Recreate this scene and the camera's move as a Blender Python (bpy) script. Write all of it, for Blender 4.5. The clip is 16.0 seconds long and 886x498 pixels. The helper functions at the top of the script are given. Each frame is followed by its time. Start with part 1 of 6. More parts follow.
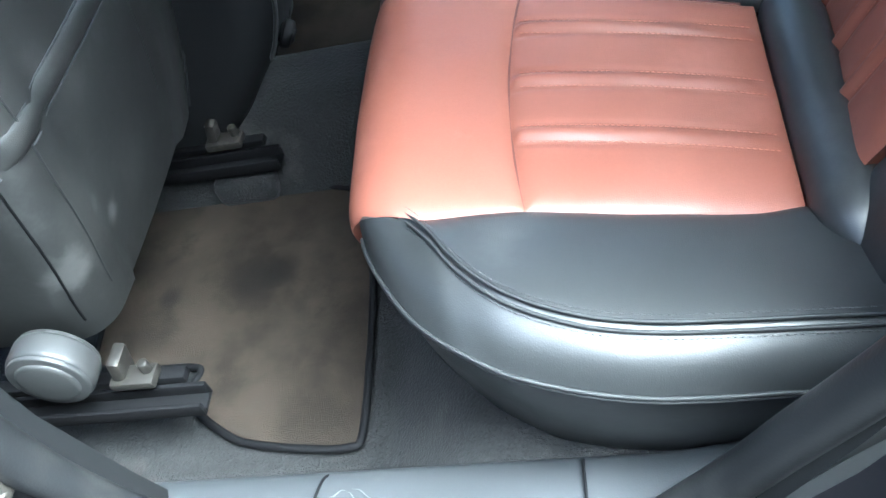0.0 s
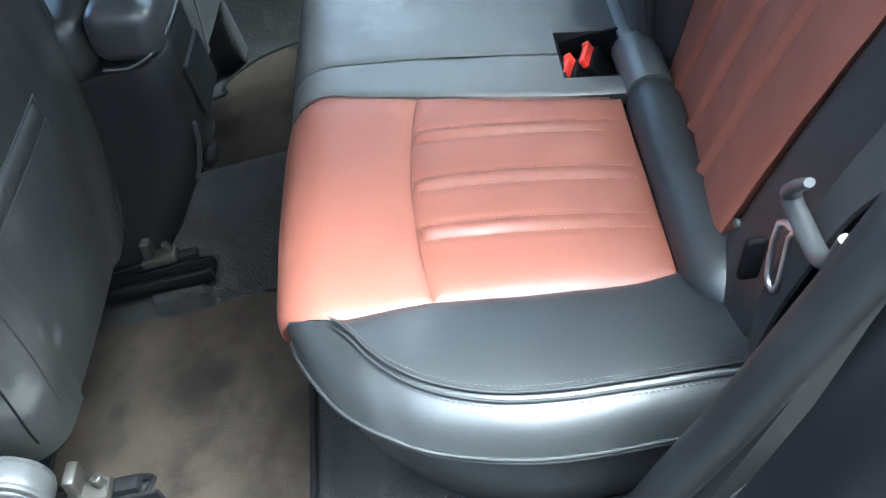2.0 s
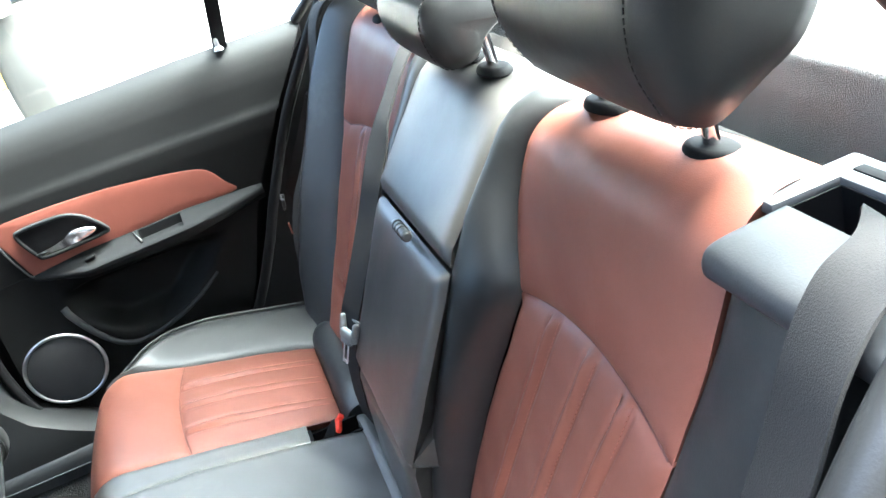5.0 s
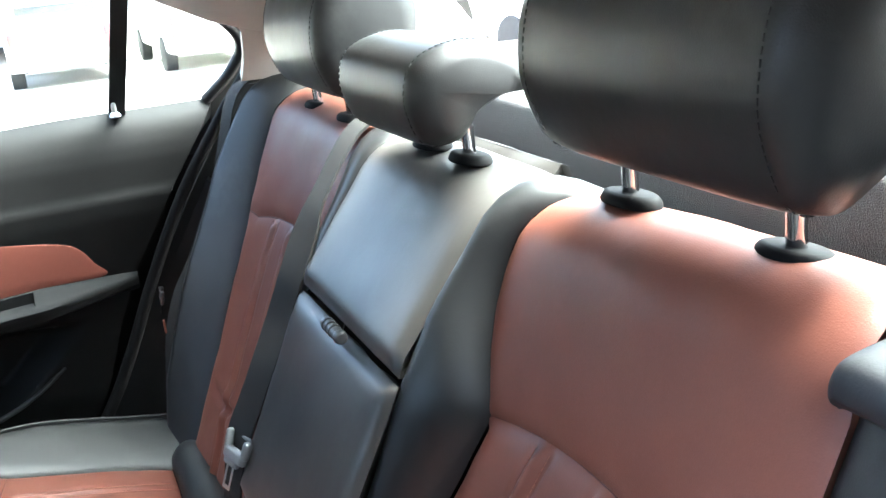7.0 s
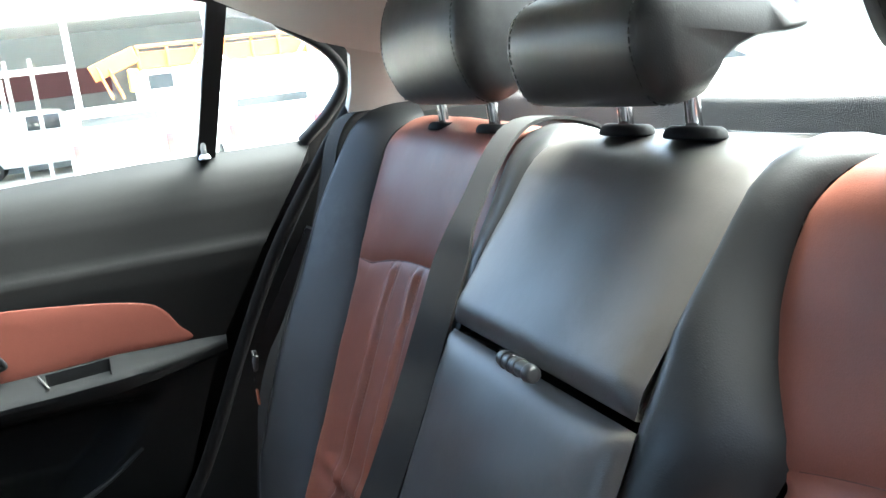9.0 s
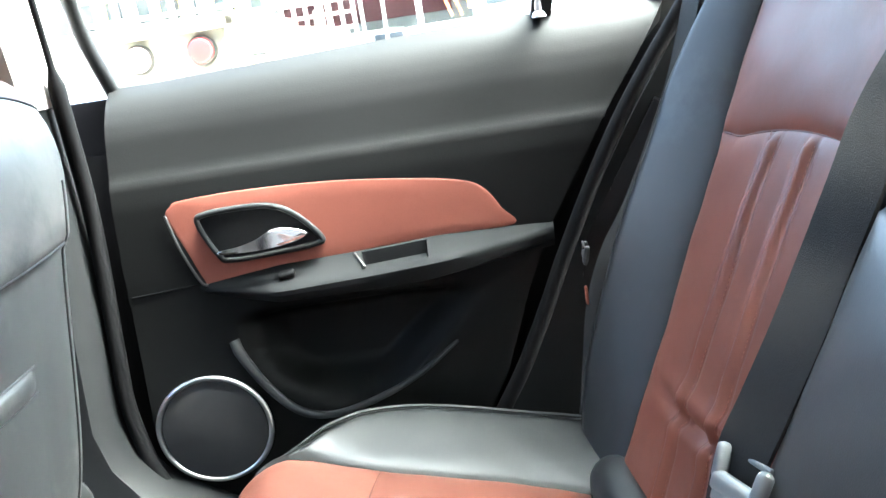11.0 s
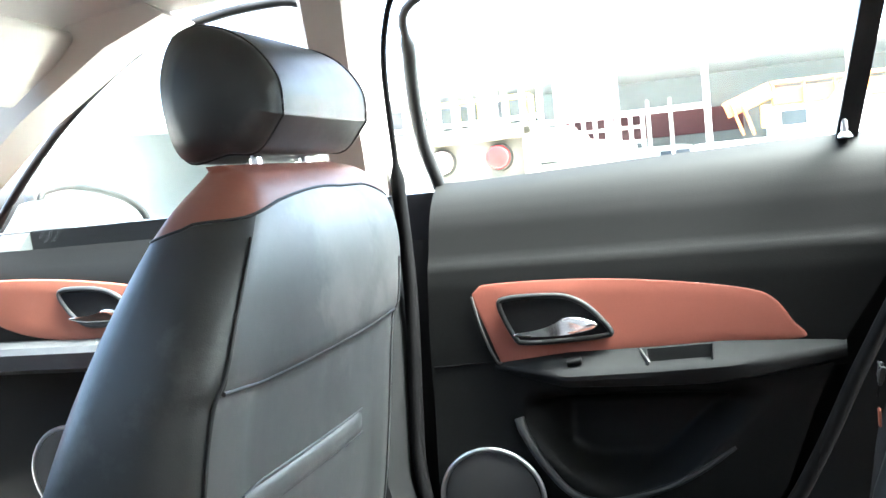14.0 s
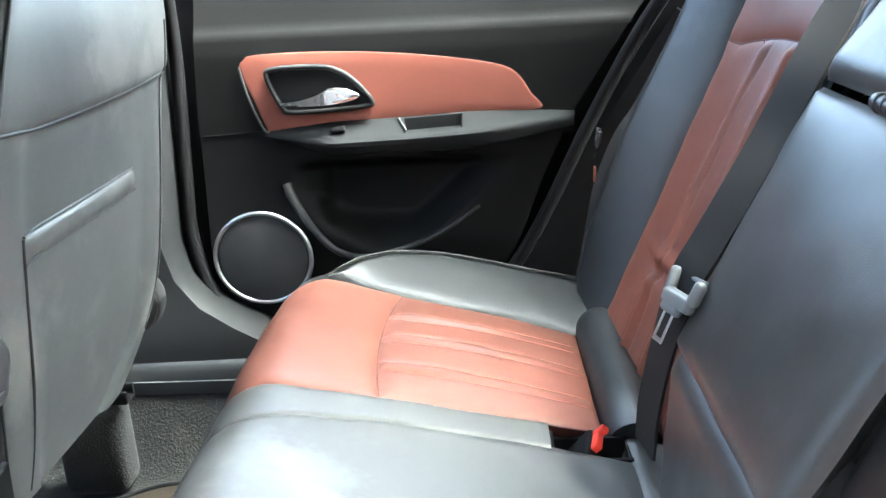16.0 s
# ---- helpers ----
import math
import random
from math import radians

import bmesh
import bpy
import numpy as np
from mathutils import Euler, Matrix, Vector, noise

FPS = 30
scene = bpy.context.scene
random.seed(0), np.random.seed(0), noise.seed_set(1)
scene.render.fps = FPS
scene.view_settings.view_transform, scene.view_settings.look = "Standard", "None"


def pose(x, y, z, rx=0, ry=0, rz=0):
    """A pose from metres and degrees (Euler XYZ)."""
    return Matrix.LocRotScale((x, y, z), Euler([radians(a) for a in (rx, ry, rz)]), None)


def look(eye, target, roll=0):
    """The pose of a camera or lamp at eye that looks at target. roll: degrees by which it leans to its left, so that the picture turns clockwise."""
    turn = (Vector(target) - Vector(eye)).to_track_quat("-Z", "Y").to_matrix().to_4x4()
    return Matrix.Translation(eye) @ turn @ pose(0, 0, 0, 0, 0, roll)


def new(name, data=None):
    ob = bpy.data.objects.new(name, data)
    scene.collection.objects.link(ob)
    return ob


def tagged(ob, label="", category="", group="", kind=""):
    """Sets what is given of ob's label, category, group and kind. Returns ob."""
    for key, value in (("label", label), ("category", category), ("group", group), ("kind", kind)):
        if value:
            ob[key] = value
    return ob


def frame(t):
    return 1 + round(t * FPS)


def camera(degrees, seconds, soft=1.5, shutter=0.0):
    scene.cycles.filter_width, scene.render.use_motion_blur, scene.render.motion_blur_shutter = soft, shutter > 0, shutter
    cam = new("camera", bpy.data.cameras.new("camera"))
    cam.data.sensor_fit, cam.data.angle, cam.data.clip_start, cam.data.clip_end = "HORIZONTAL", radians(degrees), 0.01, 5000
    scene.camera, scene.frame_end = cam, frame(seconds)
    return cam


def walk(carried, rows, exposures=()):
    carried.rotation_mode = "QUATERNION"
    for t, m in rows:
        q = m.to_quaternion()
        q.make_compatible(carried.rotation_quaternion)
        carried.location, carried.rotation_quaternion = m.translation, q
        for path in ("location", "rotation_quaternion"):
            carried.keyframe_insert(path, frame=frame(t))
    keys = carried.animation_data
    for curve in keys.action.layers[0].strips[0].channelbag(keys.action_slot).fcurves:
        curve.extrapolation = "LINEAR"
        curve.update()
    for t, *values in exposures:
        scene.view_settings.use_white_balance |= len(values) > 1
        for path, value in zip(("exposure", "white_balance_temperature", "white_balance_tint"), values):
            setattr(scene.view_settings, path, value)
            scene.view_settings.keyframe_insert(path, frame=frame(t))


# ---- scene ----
cam = camera(53.0, 16.0, soft=1.5)
PATH = [
    (0, 0.215, -0.945, 1.112, 40.30, 14.00, 3.33),
    (0.5, 0.252, -1.012, 1.173, 41.16, 14.82, 4.15),
    (1, 0.251, -1.015, 1.175, 41.13, 15.02, 3.74),
    (1.5, 0.254, -1.009, 1.175, 41.25, 15.40, 1.86),
    (2, 0.262, -0.990, 1.177, 43.46, 15.32, -3.49),
    (2.5, 0.275, -0.970, 1.182, 45.73, 15.04, -7.99),
    (3, 0.294, -0.957, 1.201, 49.00, 15.40, -12.12),
    (3.5, 0.313, -0.949, 1.227, 52.03, 15.47, -15.09),
    (4, 0.329, -0.943, 1.265, 55.26, 15.18, -17.96),
    (4.5, 0.337, -0.946, 1.296, 59.53, 15.45, -19.29),
    (5, 0.345, -0.938, 1.326, 62.83, 15.57, -18.84),
    (5.2, 0.349, -0.935, 1.335, 64.51, 14.44, -17.65),
    (7.3, 0.261, -0.744, 1.225, 72.60, 5.25, -26.05),
    (7.5, 0.255, -0.721, 1.210, 73.66, 6.55, -25.76),
    (8, 0.238, -0.671, 1.165, 78.01, 7.14, -24.83),
    (8.2, 0.233, -0.649, 1.159, 79.59, 7.33, -24.72),
    (10.3, 0.226, -0.437, 1.058, 74.69, 7.94, -11.08),
    (10.5, 0.237, -0.416, 1.051, 74.77, 8.46, -8.57),
    (11, 0.236, -0.381, 1.041, 75.83, 8.58, -1.57),
    (11.5, 0.247, -0.371, 1.026, 76.97, 6.79, 4.29),
    (12, 0.234, -0.374, 1.025, 76.51, 6.59, 9.04),
    (12.5, 0.222, -0.402, 1.013, 73.96, 4.30, 14.04),
    (13, 0.225, -0.439, 1.021, 76.70, 6.17, 16.90),
    (13.5, 0.219, -0.460, 1.032, 82.17, 5.90, 17.64),
    (14, 0.217, -0.476, 1.039, 85.17, 5.91, 16.45),
    (14.5, 0.232, -0.488, 1.037, 83.36, 4.64, 10.90),
    (15, 0.234, -0.510, 1.034, 79.11, 3.10, 6.40),
    (15.5, 0.231, -0.539, 1.032, 75.91, 2.88, 2.73),
    (16, 0.233, -0.564, 1.017, 71.05, 2.86, 1.93),
]
EXPOSURES = [(t, e + 0.14, k + (0 if t < 4 else 60), -7 if t < 4 else -4) for t, e, k in (
    (0.0, 4.58, 4960), (0.5, 4.58, 4960), (1.5, 4.72, 4990), (2.5, 4.50, 4990), (3.0, 4.56, 5060), (3.5, 4.96, 5150), (4.0, 5.26, 5380), (4.5, 5.48, 5520), (5.0, 5.52, 5580), (7.5, 4.92, 5620), (8.0, 4.88, 5630), (10.5, 5.08, 5700), (11.0, 5.70, 5680),
    (11.5, 5.88, 5590), (12.5, 6.02, 5540), (13.0, 6.02, 5540), (13.5, 5.92, 5640), (14.0, 5.36, 5670), (14.5, 4.60, 5670), (15.5, 5.28, 5660), (16.0, 5.72, 5720))]
walk(cam, [(t, pose(x, y, z, a, b, c)) for t, x, y, z, a, b, c in PATH], EXPOSURES)

# ---- light ----
world = bpy.data.worlds.new("sky")
scene.world = world
world.use_nodes = True
wn = world.node_tree.nodes
sky = wn.new("ShaderNodeTexSky")
sky.sky_type, sky.sun_disc = "NISHITA", False
sky.sun_elevation, sky.sun_rotation = radians(59), radians(98)
sky.dust_density, sky.air_density, sky.ozone_density = 8.0, 0.4, 0.1
wn["Background"].inputs["Strength"].default_value = 0.15
world.node_tree.links.new(sky.outputs[0], wn["Background"].inputs["Color"])
sun = new("sun", bpy.data.lights.new("sun", "SUN"))
sun.data.energy, sun.data.angle, sun.data.color = 1.15, radians(40), (1.0, 0.975, 0.945)
sun.matrix_world = look((4.2, -0.6, 7.0), (0, 0, 0))


# ---- materials ----
def material(name, colour, rough=0.5, metal=0.0, vary=0.25, scale=8.0, grain=200.0, bump=0.1, depth=0.001, dirt=None, dirt_at=0.6, coat=0.0, rough_vary=0.15, sheen=0.0, spec=0.5):
    """A surface with broad stains, fine grain and a fine relief."""
    m = bpy.data.materials.new(name)
    m.use_nodes = True
    t, b = m.node_tree, m.node_tree.nodes["Principled BSDF"]
    n, link = t.nodes.new, t.links.new
    at = n("ShaderNodeTexCoord").outputs["Object"]
    broad, fine = n("ShaderNodeTexNoise"), n("ShaderNodeTexNoise")
    for tex, size, detail in ((broad, scale, 4.0), (fine, grain, 3.0)):
        tex.inputs["Scale"].default_value, tex.inputs["Detail"].default_value = size, detail
        link(at, tex.inputs["Vector"])
    c = (*colour, 1)
    mix = n("ShaderNodeMix")
    mix.data_type = "RGBA"
    mix.inputs["A"].default_value = [v * (1 - vary) for v in colour] + [1]
    mix.inputs["B"].default_value = [min(1, v * (1 + vary)) for v in colour] + [1]
    both = n("ShaderNodeMath")
    both.operation = "MULTIPLY_ADD"
    both.inputs[1].default_value, both.inputs[2].default_value = 0.35, 0.0
    link(fine.outputs["Fac"], both.inputs[0])
    add = n("ShaderNodeMath")
    add.operation = "MULTIPLY_ADD"
    add.inputs[1].default_value = 0.65
    link(broad.outputs["Fac"], add.inputs[0])
    link(both.outputs[0], add.inputs[2])
    link(add.outputs[0], mix.inputs["Factor"])
    out = mix.outputs["Result"]
    if dirt:
        spots, ramp, over = n("ShaderNodeTexNoise"), n("ShaderNodeValToRGB"), n("ShaderNodeMix")
        spots.inputs["Scale"].default_value, spots.inputs["Detail"].default_value = scale * 0.7, 6.0
        spots.inputs["Roughness"].default_value = 0.65
        link(at, spots.inputs["Vector"])
        ramp.color_ramp.elements[0].position, ramp.color_ramp.elements[1].position = dirt_at, dirt_at + 0.14
        link(spots.outputs["Fac"], ramp.inputs["Fac"])
        over.data_type = "RGBA"
        link(ramp.outputs["Color"], over.inputs["Factor"])
        link(out, over.inputs["A"])
        over.inputs["B"].default_value = (*dirt, 1)
        out = over.outputs["Result"]
    link(out, b.inputs["Base Color"])
    rough_map = n("ShaderNodeMapRange")
    rough_map.inputs["To Min"].default_value = max(0.02, rough * (1 - rough_vary))
    rough_map.inputs["To Max"].default_value = min(1.0, rough * (1 + rough_vary))
    link(broad.outputs["Fac"], rough_map.inputs["Value"])
    link(rough_map.outputs[0], b.inputs["Roughness"])
    b.inputs["Metallic"].default_value = metal
    b.inputs["Coat Weight"].default_value = coat
    b.inputs["Sheen Weight"].default_value = sheen
    b.inputs["Specular IOR Level"].default_value = spec
    if bump:
        relief = n("ShaderNodeBump")
        relief.inputs["Strength"].default_value, relief.inputs["Distance"].default_value = bump, depth
        link(fine.outputs["Fac"], relief.inputs["Height"])
        link(relief.outputs[0], b.inputs["Normal"])
    return m


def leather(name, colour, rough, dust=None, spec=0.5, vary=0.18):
    """Leather: pebble grain of small cells, soft creases, a little rubbed dust."""
    m = material(name, colour, rough, vary=vary, scale=11, grain=420, bump=0.0, dirt=dust, dirt_at=0.56, rough_vary=0.30, spec=spec)
    t, b = m.node_tree, m.node_tree.nodes["Principled BSDF"]
    n, link = t.nodes.new, t.links.new
    at = n("ShaderNodeTexCoord").outputs["Object"]
    cells, soft = n("ShaderNodeTexVoronoi"), n("ShaderNodeTexNoise")
    cells.feature = "DISTANCE_TO_EDGE"
    cells.inputs["Scale"].default_value = 560
    soft.inputs["Scale"].default_value, soft.inputs["Detail"].default_value = 22, 3
    link(at, cells.inputs["Vector"]), link(at, soft.inputs["Vector"])
    b1, b2 = n("ShaderNodeBump"), n("ShaderNodeBump")
    b1.inputs["Strength"].default_value, b1.inputs["Distance"].default_value = 0.20, 0.0006
    b2.inputs["Strength"].default_value, b2.inputs["Distance"].default_value = 0.10, 0.006
    link(cells.outputs["Distance"], b1.inputs["Height"]), link(soft.outputs["Fac"], b2.inputs["Height"])
    folds, stretch, b3 = n("ShaderNodeTexNoise"), n("ShaderNodeMapping"), n("ShaderNodeBump")
    stretch.inputs["Scale"].default_value = (1.0, 0.45, 0.8)
    folds.inputs["Scale"].default_value, folds.inputs["Detail"].default_value, folds.inputs["Distortion"].default_value = 95, 4, 0.6
    b3.inputs["Strength"].default_value, b3.inputs["Distance"].default_value = 0.10, 0.0010
    link(at, stretch.inputs["Vector"]), link(stretch.outputs[0], folds.inputs["Vector"])
    link(folds.outputs["Fac"], b3.inputs["Height"]), link(b2.outputs[0], b3.inputs["Normal"])
    link(b3.outputs[0], b1.inputs["Normal"]), link(b1.outputs[0], b.inputs["Normal"])
    return m


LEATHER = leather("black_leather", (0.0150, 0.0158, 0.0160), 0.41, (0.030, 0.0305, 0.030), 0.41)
# paler base puts light from the windscreen into the middle backrest's colour
LEATHER_BACK = leather("front_lit_black_leather", (0.048, 0.0455, 0.0415), 0.38, (0.066, 0.065, 0.062), 0.50)
WELT = leather("matt_black_leather", (0.014, 0.0145, 0.0148), 0.62, None, 0.25)
# scuffed seat leather with shade put into its darker base
LEATHER_SCUFFED_SHADED = leather("scuffed_shaded_black_leather", (0.021, 0.0214, 0.0206), 0.46, (0.046, 0.046, 0.044), 0.34)
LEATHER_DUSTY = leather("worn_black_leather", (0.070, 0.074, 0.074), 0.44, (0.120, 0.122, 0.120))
# rubbed leather, base also lifted to hold the window sheen on the cushion
LEATHER_MID = leather("rubbed_sheen_black_leather", (0.066, 0.0652, 0.0622), 0.39, (0.090, 0.089, 0.086), 0.42)
RED_DOOR = leather("red_vinyl_insert", (0.185, 0.062, 0.044), 0.5, (0.20, 0.072, 0.054), 0.3)
DARK_RED = material("dark_red_seam", (0.075, 0.022, 0.016), 0.6, vary=0.1, scale=40, bump=0.1)
RED = leather("red_leather", (0.163, 0.058, 0.038), 0.44, (0.195, 0.074, 0.051), 0.32, vary=0.22)
PLASTIC = material("dark_grained_plastic", (0.009, 0.0095, 0.010), 0.55, spec=0.2, vary=0.2, scale=6, grain=600, bump=0.25, depth=0.0006, dirt=(0.03, 0.03, 0.029), dirt_at=0.66)
PLASTIC_GREY = material("grey_grained_plastic", (0.024, 0.0258, 0.0275), 0.55, spec=0.4, vary=0.35, scale=9, grain=600, bump=0.2, depth=0.0006, dirt=(0.046, 0.046, 0.044), dirt_at=0.56, rough_vary=0.3)
SOFT = material("soft_black_vinyl", (0.0052, 0.0055, 0.0056), 0.55, spec=0.12, vary=0.15, scale=5, grain=500, bump=0.2, depth=0.0006)
CARPET = material("dark_grey_carpet", (0.0150, 0.0150, 0.0147), 0.95, spec=0.15, vary=0.5, scale=9, grain=300, bump=0.8, depth=0.003, dirt=(0.035, 0.033, 0.030), dirt_at=0.58, sheen=0.05)
MAT = material("brown_grey_mat_pile", (0.027, 0.0214, 0.0162), 0.95, spec=0.08, vary=0.95, scale=14, grain=750, bump=0.8, depth=0.002, dirt=(0.0165, 0.0132, 0.0102), dirt_at=0.47, sheen=0.0)
BLACK = material("matt_black", (0.004, 0.004, 0.0044), 0.7, spec=0.1, vary=0.3, scale=20, grain=300, bump=0.1)
RUBBER = material("black_rubber", (0.0075, 0.0079, 0.0084), 0.48, vary=0.45, scale=14, grain=400, bump=0.2, dirt=(0.018, 0.018, 0.0175), dirt_at=0.54, rough_vary=0.3, spec=0.3)
PAINT = material("black_car_paint", (0.005, 0.005, 0.006), 0.30, vary=0.2, scale=5, grain=300, bump=0.0, spec=0.2)
LINER = material("beige_headliner", (0.54, 0.51, 0.47), 0.95, vary=0.06, scale=5, grain=900, bump=0.3, depth=0.001)
TRIM = material("warm_grey_pillar_trim", (0.48, 0.445, 0.40), 0.6, vary=0.06, scale=6, grain=500, bump=0.15, depth=0.0006)
CHROME = material("chrome", (0.82, 0.82, 0.83), 0.10, metal=1, vary=0.05, scale=10, bump=0.0)
SILVER = material("satin_silver", (0.62, 0.63, 0.64), 0.32, metal=1, vary=0.08, scale=10, bump=0.0)
STEEL = material("worn_galvanised_steel", (0.042, 0.038, 0.032), 0.5, metal=0.2, vary=0.3, scale=30, grain=200, bump=0.3, dirt=(0.06, 0.050, 0.038), dirt_at=0.55)
GREY_COVER = material("grey_plastic_cover", (0.033, 0.0335, 0.033), 0.42, vary=0.12, scale=12, grain=400, bump=0.1)
CAP = material("satin_dark_plastic", (0.035, 0.036, 0.038), 0.34, vary=0.12, scale=10, grain=500, bump=0.08, depth=0.0004)
WEB = material("grey_seat_belt_webbing", (0.018, 0.0178, 0.0176), 0.8, spec=0.12, vary=0.2, scale=14, grain=900, bump=0.5, depth=0.001, sheen=0.02)
TONGUE = material("grey_tongue_plastic", (0.17, 0.18, 0.185), 0.5, vary=0.1, scale=20, bump=0.1)
BUCKLE_RED = material("red_push_button", (0.72, 0.045, 0.025), 0.4, vary=0.1, scale=20, bump=0.05)
THREAD_RED = material("pale_red_thread", (0.27, 0.10, 0.065), 0.8, vary=0.1, scale=40, bump=0.1)
THREAD = material("grey_thread", (0.022, 0.023, 0.024), 0.9, vary=0.1, scale=40, bump=0.1)
MESH = material("speaker_cloth", (0.016, 0.016, 0.017), 0.8, vary=0.2, scale=30, grain=1500, bump=0.6, depth=0.001)


def stain_or_sheen(m, colour, spots, strength=0.8, ragged=0.5):
    """Single stains, rubbed patches or painted sheen of ragged outline: (x, y, z, radius) each."""
    t, b = m.node_tree, m.node_tree.nodes["Principled BSDF"]
    n, link = t.nodes.new, t.links.new
    at, noise, warp = n("ShaderNodeNewGeometry").outputs["Position"], n("ShaderNodeTexNoise"), n("ShaderNodeMath")
    noise.inputs["Scale"].default_value, noise.inputs["Detail"].default_value, noise.inputs["Roughness"].default_value = 34.0, 6.0, 0.65
    link(at, noise.inputs["Vector"])
    warp.operation = "MULTIPLY_ADD"
    warp.inputs[1].default_value, warp.inputs[2].default_value = 2.0 * ragged, 1.0 - ragged
    link(noise.outputs["Fac"], warp.inputs[0])
    out = b.inputs["Base Color"].links[0].from_socket
    for x, y, z, r in spots:
        far, mul, edge, over = n("ShaderNodeVectorMath"), n("ShaderNodeMath"), n("ShaderNodeMapRange"), n("ShaderNodeMix")
        far.operation, mul.operation, over.data_type = "DISTANCE", "MULTIPLY", "RGBA"
        far.inputs[1].default_value = (x, y, z)
        link(at, far.inputs[0])
        link(far.outputs["Value"], mul.inputs[0])
        link(warp.outputs[0], mul.inputs[1])
        edge.inputs["From Min"].default_value, edge.inputs["From Max"].default_value = r, r * 0.45
        edge.inputs["To Min"].default_value, edge.inputs["To Max"].default_value = 0.0, strength
        link(mul.outputs[0], edge.inputs["Value"])
        link(edge.outputs[0], over.inputs["Factor"])
        link(out, over.inputs["A"])
        over.inputs["B"].default_value = (*colour, 1)
        out = over.outputs["Result"]
    link(out, b.inputs["Base Color"])


def glass(name, tint, rough=0.0):
    m = bpy.data.materials.new(name)
    m.use_nodes = True
    t = m.node_tree
    t.nodes.remove(t.nodes["Principled BSDF"])
    clear, shine, mix, edge, power, fres = (t.nodes.new("ShaderNode" + k) for k in ("BsdfTransparent", "BsdfGlossy", "MixShader", "LayerWeight", "Math", "Math"))
    clear.inputs["Color"].default_value = (*tint, 1)
    shine.inputs["Roughness"].default_value = rough
    power.operation, fres.operation = "POWER", "MULTIPLY_ADD"
    power.inputs[1].default_value, fres.inputs[1].default_value, fres.inputs[2].default_value = 5.0, 0.9, 0.035
    t.links.new(edge.outputs["Facing"], power.inputs[0])
    t.links.new(power.outputs[0], fres.inputs[0])
    t.links.new(fres.outputs[0], mix.inputs[0])
    t.links.new(clear.outputs[0], mix.inputs[1])
    t.links.new(shine.outputs[0], mix.inputs[2])
    t.links.new(mix.outputs[0], t.nodes["Material Output"].inputs["Surface"])
    return m


GLASS = glass("window_glass", (0.90, 0.93, 0.91))


# ---- mesh tools ----
def lerp(a, b, t):
    return a + (b - a) * t


def curve_of(*pairs):
    """A function through (at, value) pairs, straight between them."""
    xs, ys = [p[0] for p in pairs], [p[1] for p in pairs]
    return lambda t: np.interp(t, xs, ys)


def soft_curve(*pairs):
    """As curve_of, but with the corners rounded."""
    p = smooth_points([(a, b, 0) for a, b in pairs], 8)
    return curve_of(*[(a, b) for a, b, _ in p])


def smooth_points(pts, steps=8, closed=False):
    """Points on a smooth curve through pts."""
    p = [np.array(q, float) for q in pts]
    n, out = len(p), []
    for i in range(n if closed else n - 1):
        a, b, c, d = (p[(i - 1) % n] if closed or i else 2 * p[0] - p[1]), p[i], p[(i + 1) % n], (p[(i + 2) % n] if closed or i + 2 < n else 2 * p[-1] - p[-2])
        for k in range(steps):
            t = k / steps
            out.append(0.5 * (2 * b + (c - a) * t + (2 * a - 5 * b + 4 * c - d) * t * t + (3 * b - a - 3 * c + d) * t ** 3))
    if not closed:
        out.append(p[-1])
    return np.array(out)


def mesh_of(name, verts, faces, mat, smooth=True, angle=None):
    me = bpy.data.meshes.new(name)
    me.from_pydata([tuple(map(float, v)) for v in verts], [], faces)
    bm = bmesh.new()
    bm.from_mesh(me)
    bmesh.ops.recalc_face_normals(bm, faces=bm.faces)
    bm.to_mesh(me)
    bm.free()
    me.materials.append(mat)
    if smooth:
        me.polygons.foreach_set("use_smooth", [True] * len(me.polygons))
        if angle:
            me.set_sharp_from_angle(angle=radians(angle))
    return me


def put(name, me, parent=None, label="", m=None):
    ob = new(name, me)
    if m is not None:
        ob.matrix_world = m
    ob.parent = parent
    if label:
        ob["label"] = label
    return ob


def thing(name, label, category, at=(0, 0, 0), group="", kind=""):
    """An Empty at the base of a thing, to hold its parts."""
    ob = new(name)
    ob.empty_display_size = 0.05
    return tagged(ob, label, category, group, kind)


def part(name, bm, mat, parent, label="", smooth=True, angle=40):
    me = bpy.data.meshes.new(name)
    bm.to_mesh(me)
    bm.free()
    me.materials.append(mat)
    if smooth:
        me.polygons.foreach_set("use_smooth", [True] * len(me.polygons))
        me.set_sharp_from_angle(angle=radians(angle))
    return put(name, me, parent, label)


def dense(n, edge=0.5):
    """Steps from 0 to 1, closer together near both ends."""
    t = np.linspace(0, 1, n)
    return lerp(t, 0.5 - 0.5 * np.cos(math.pi * t), edge)


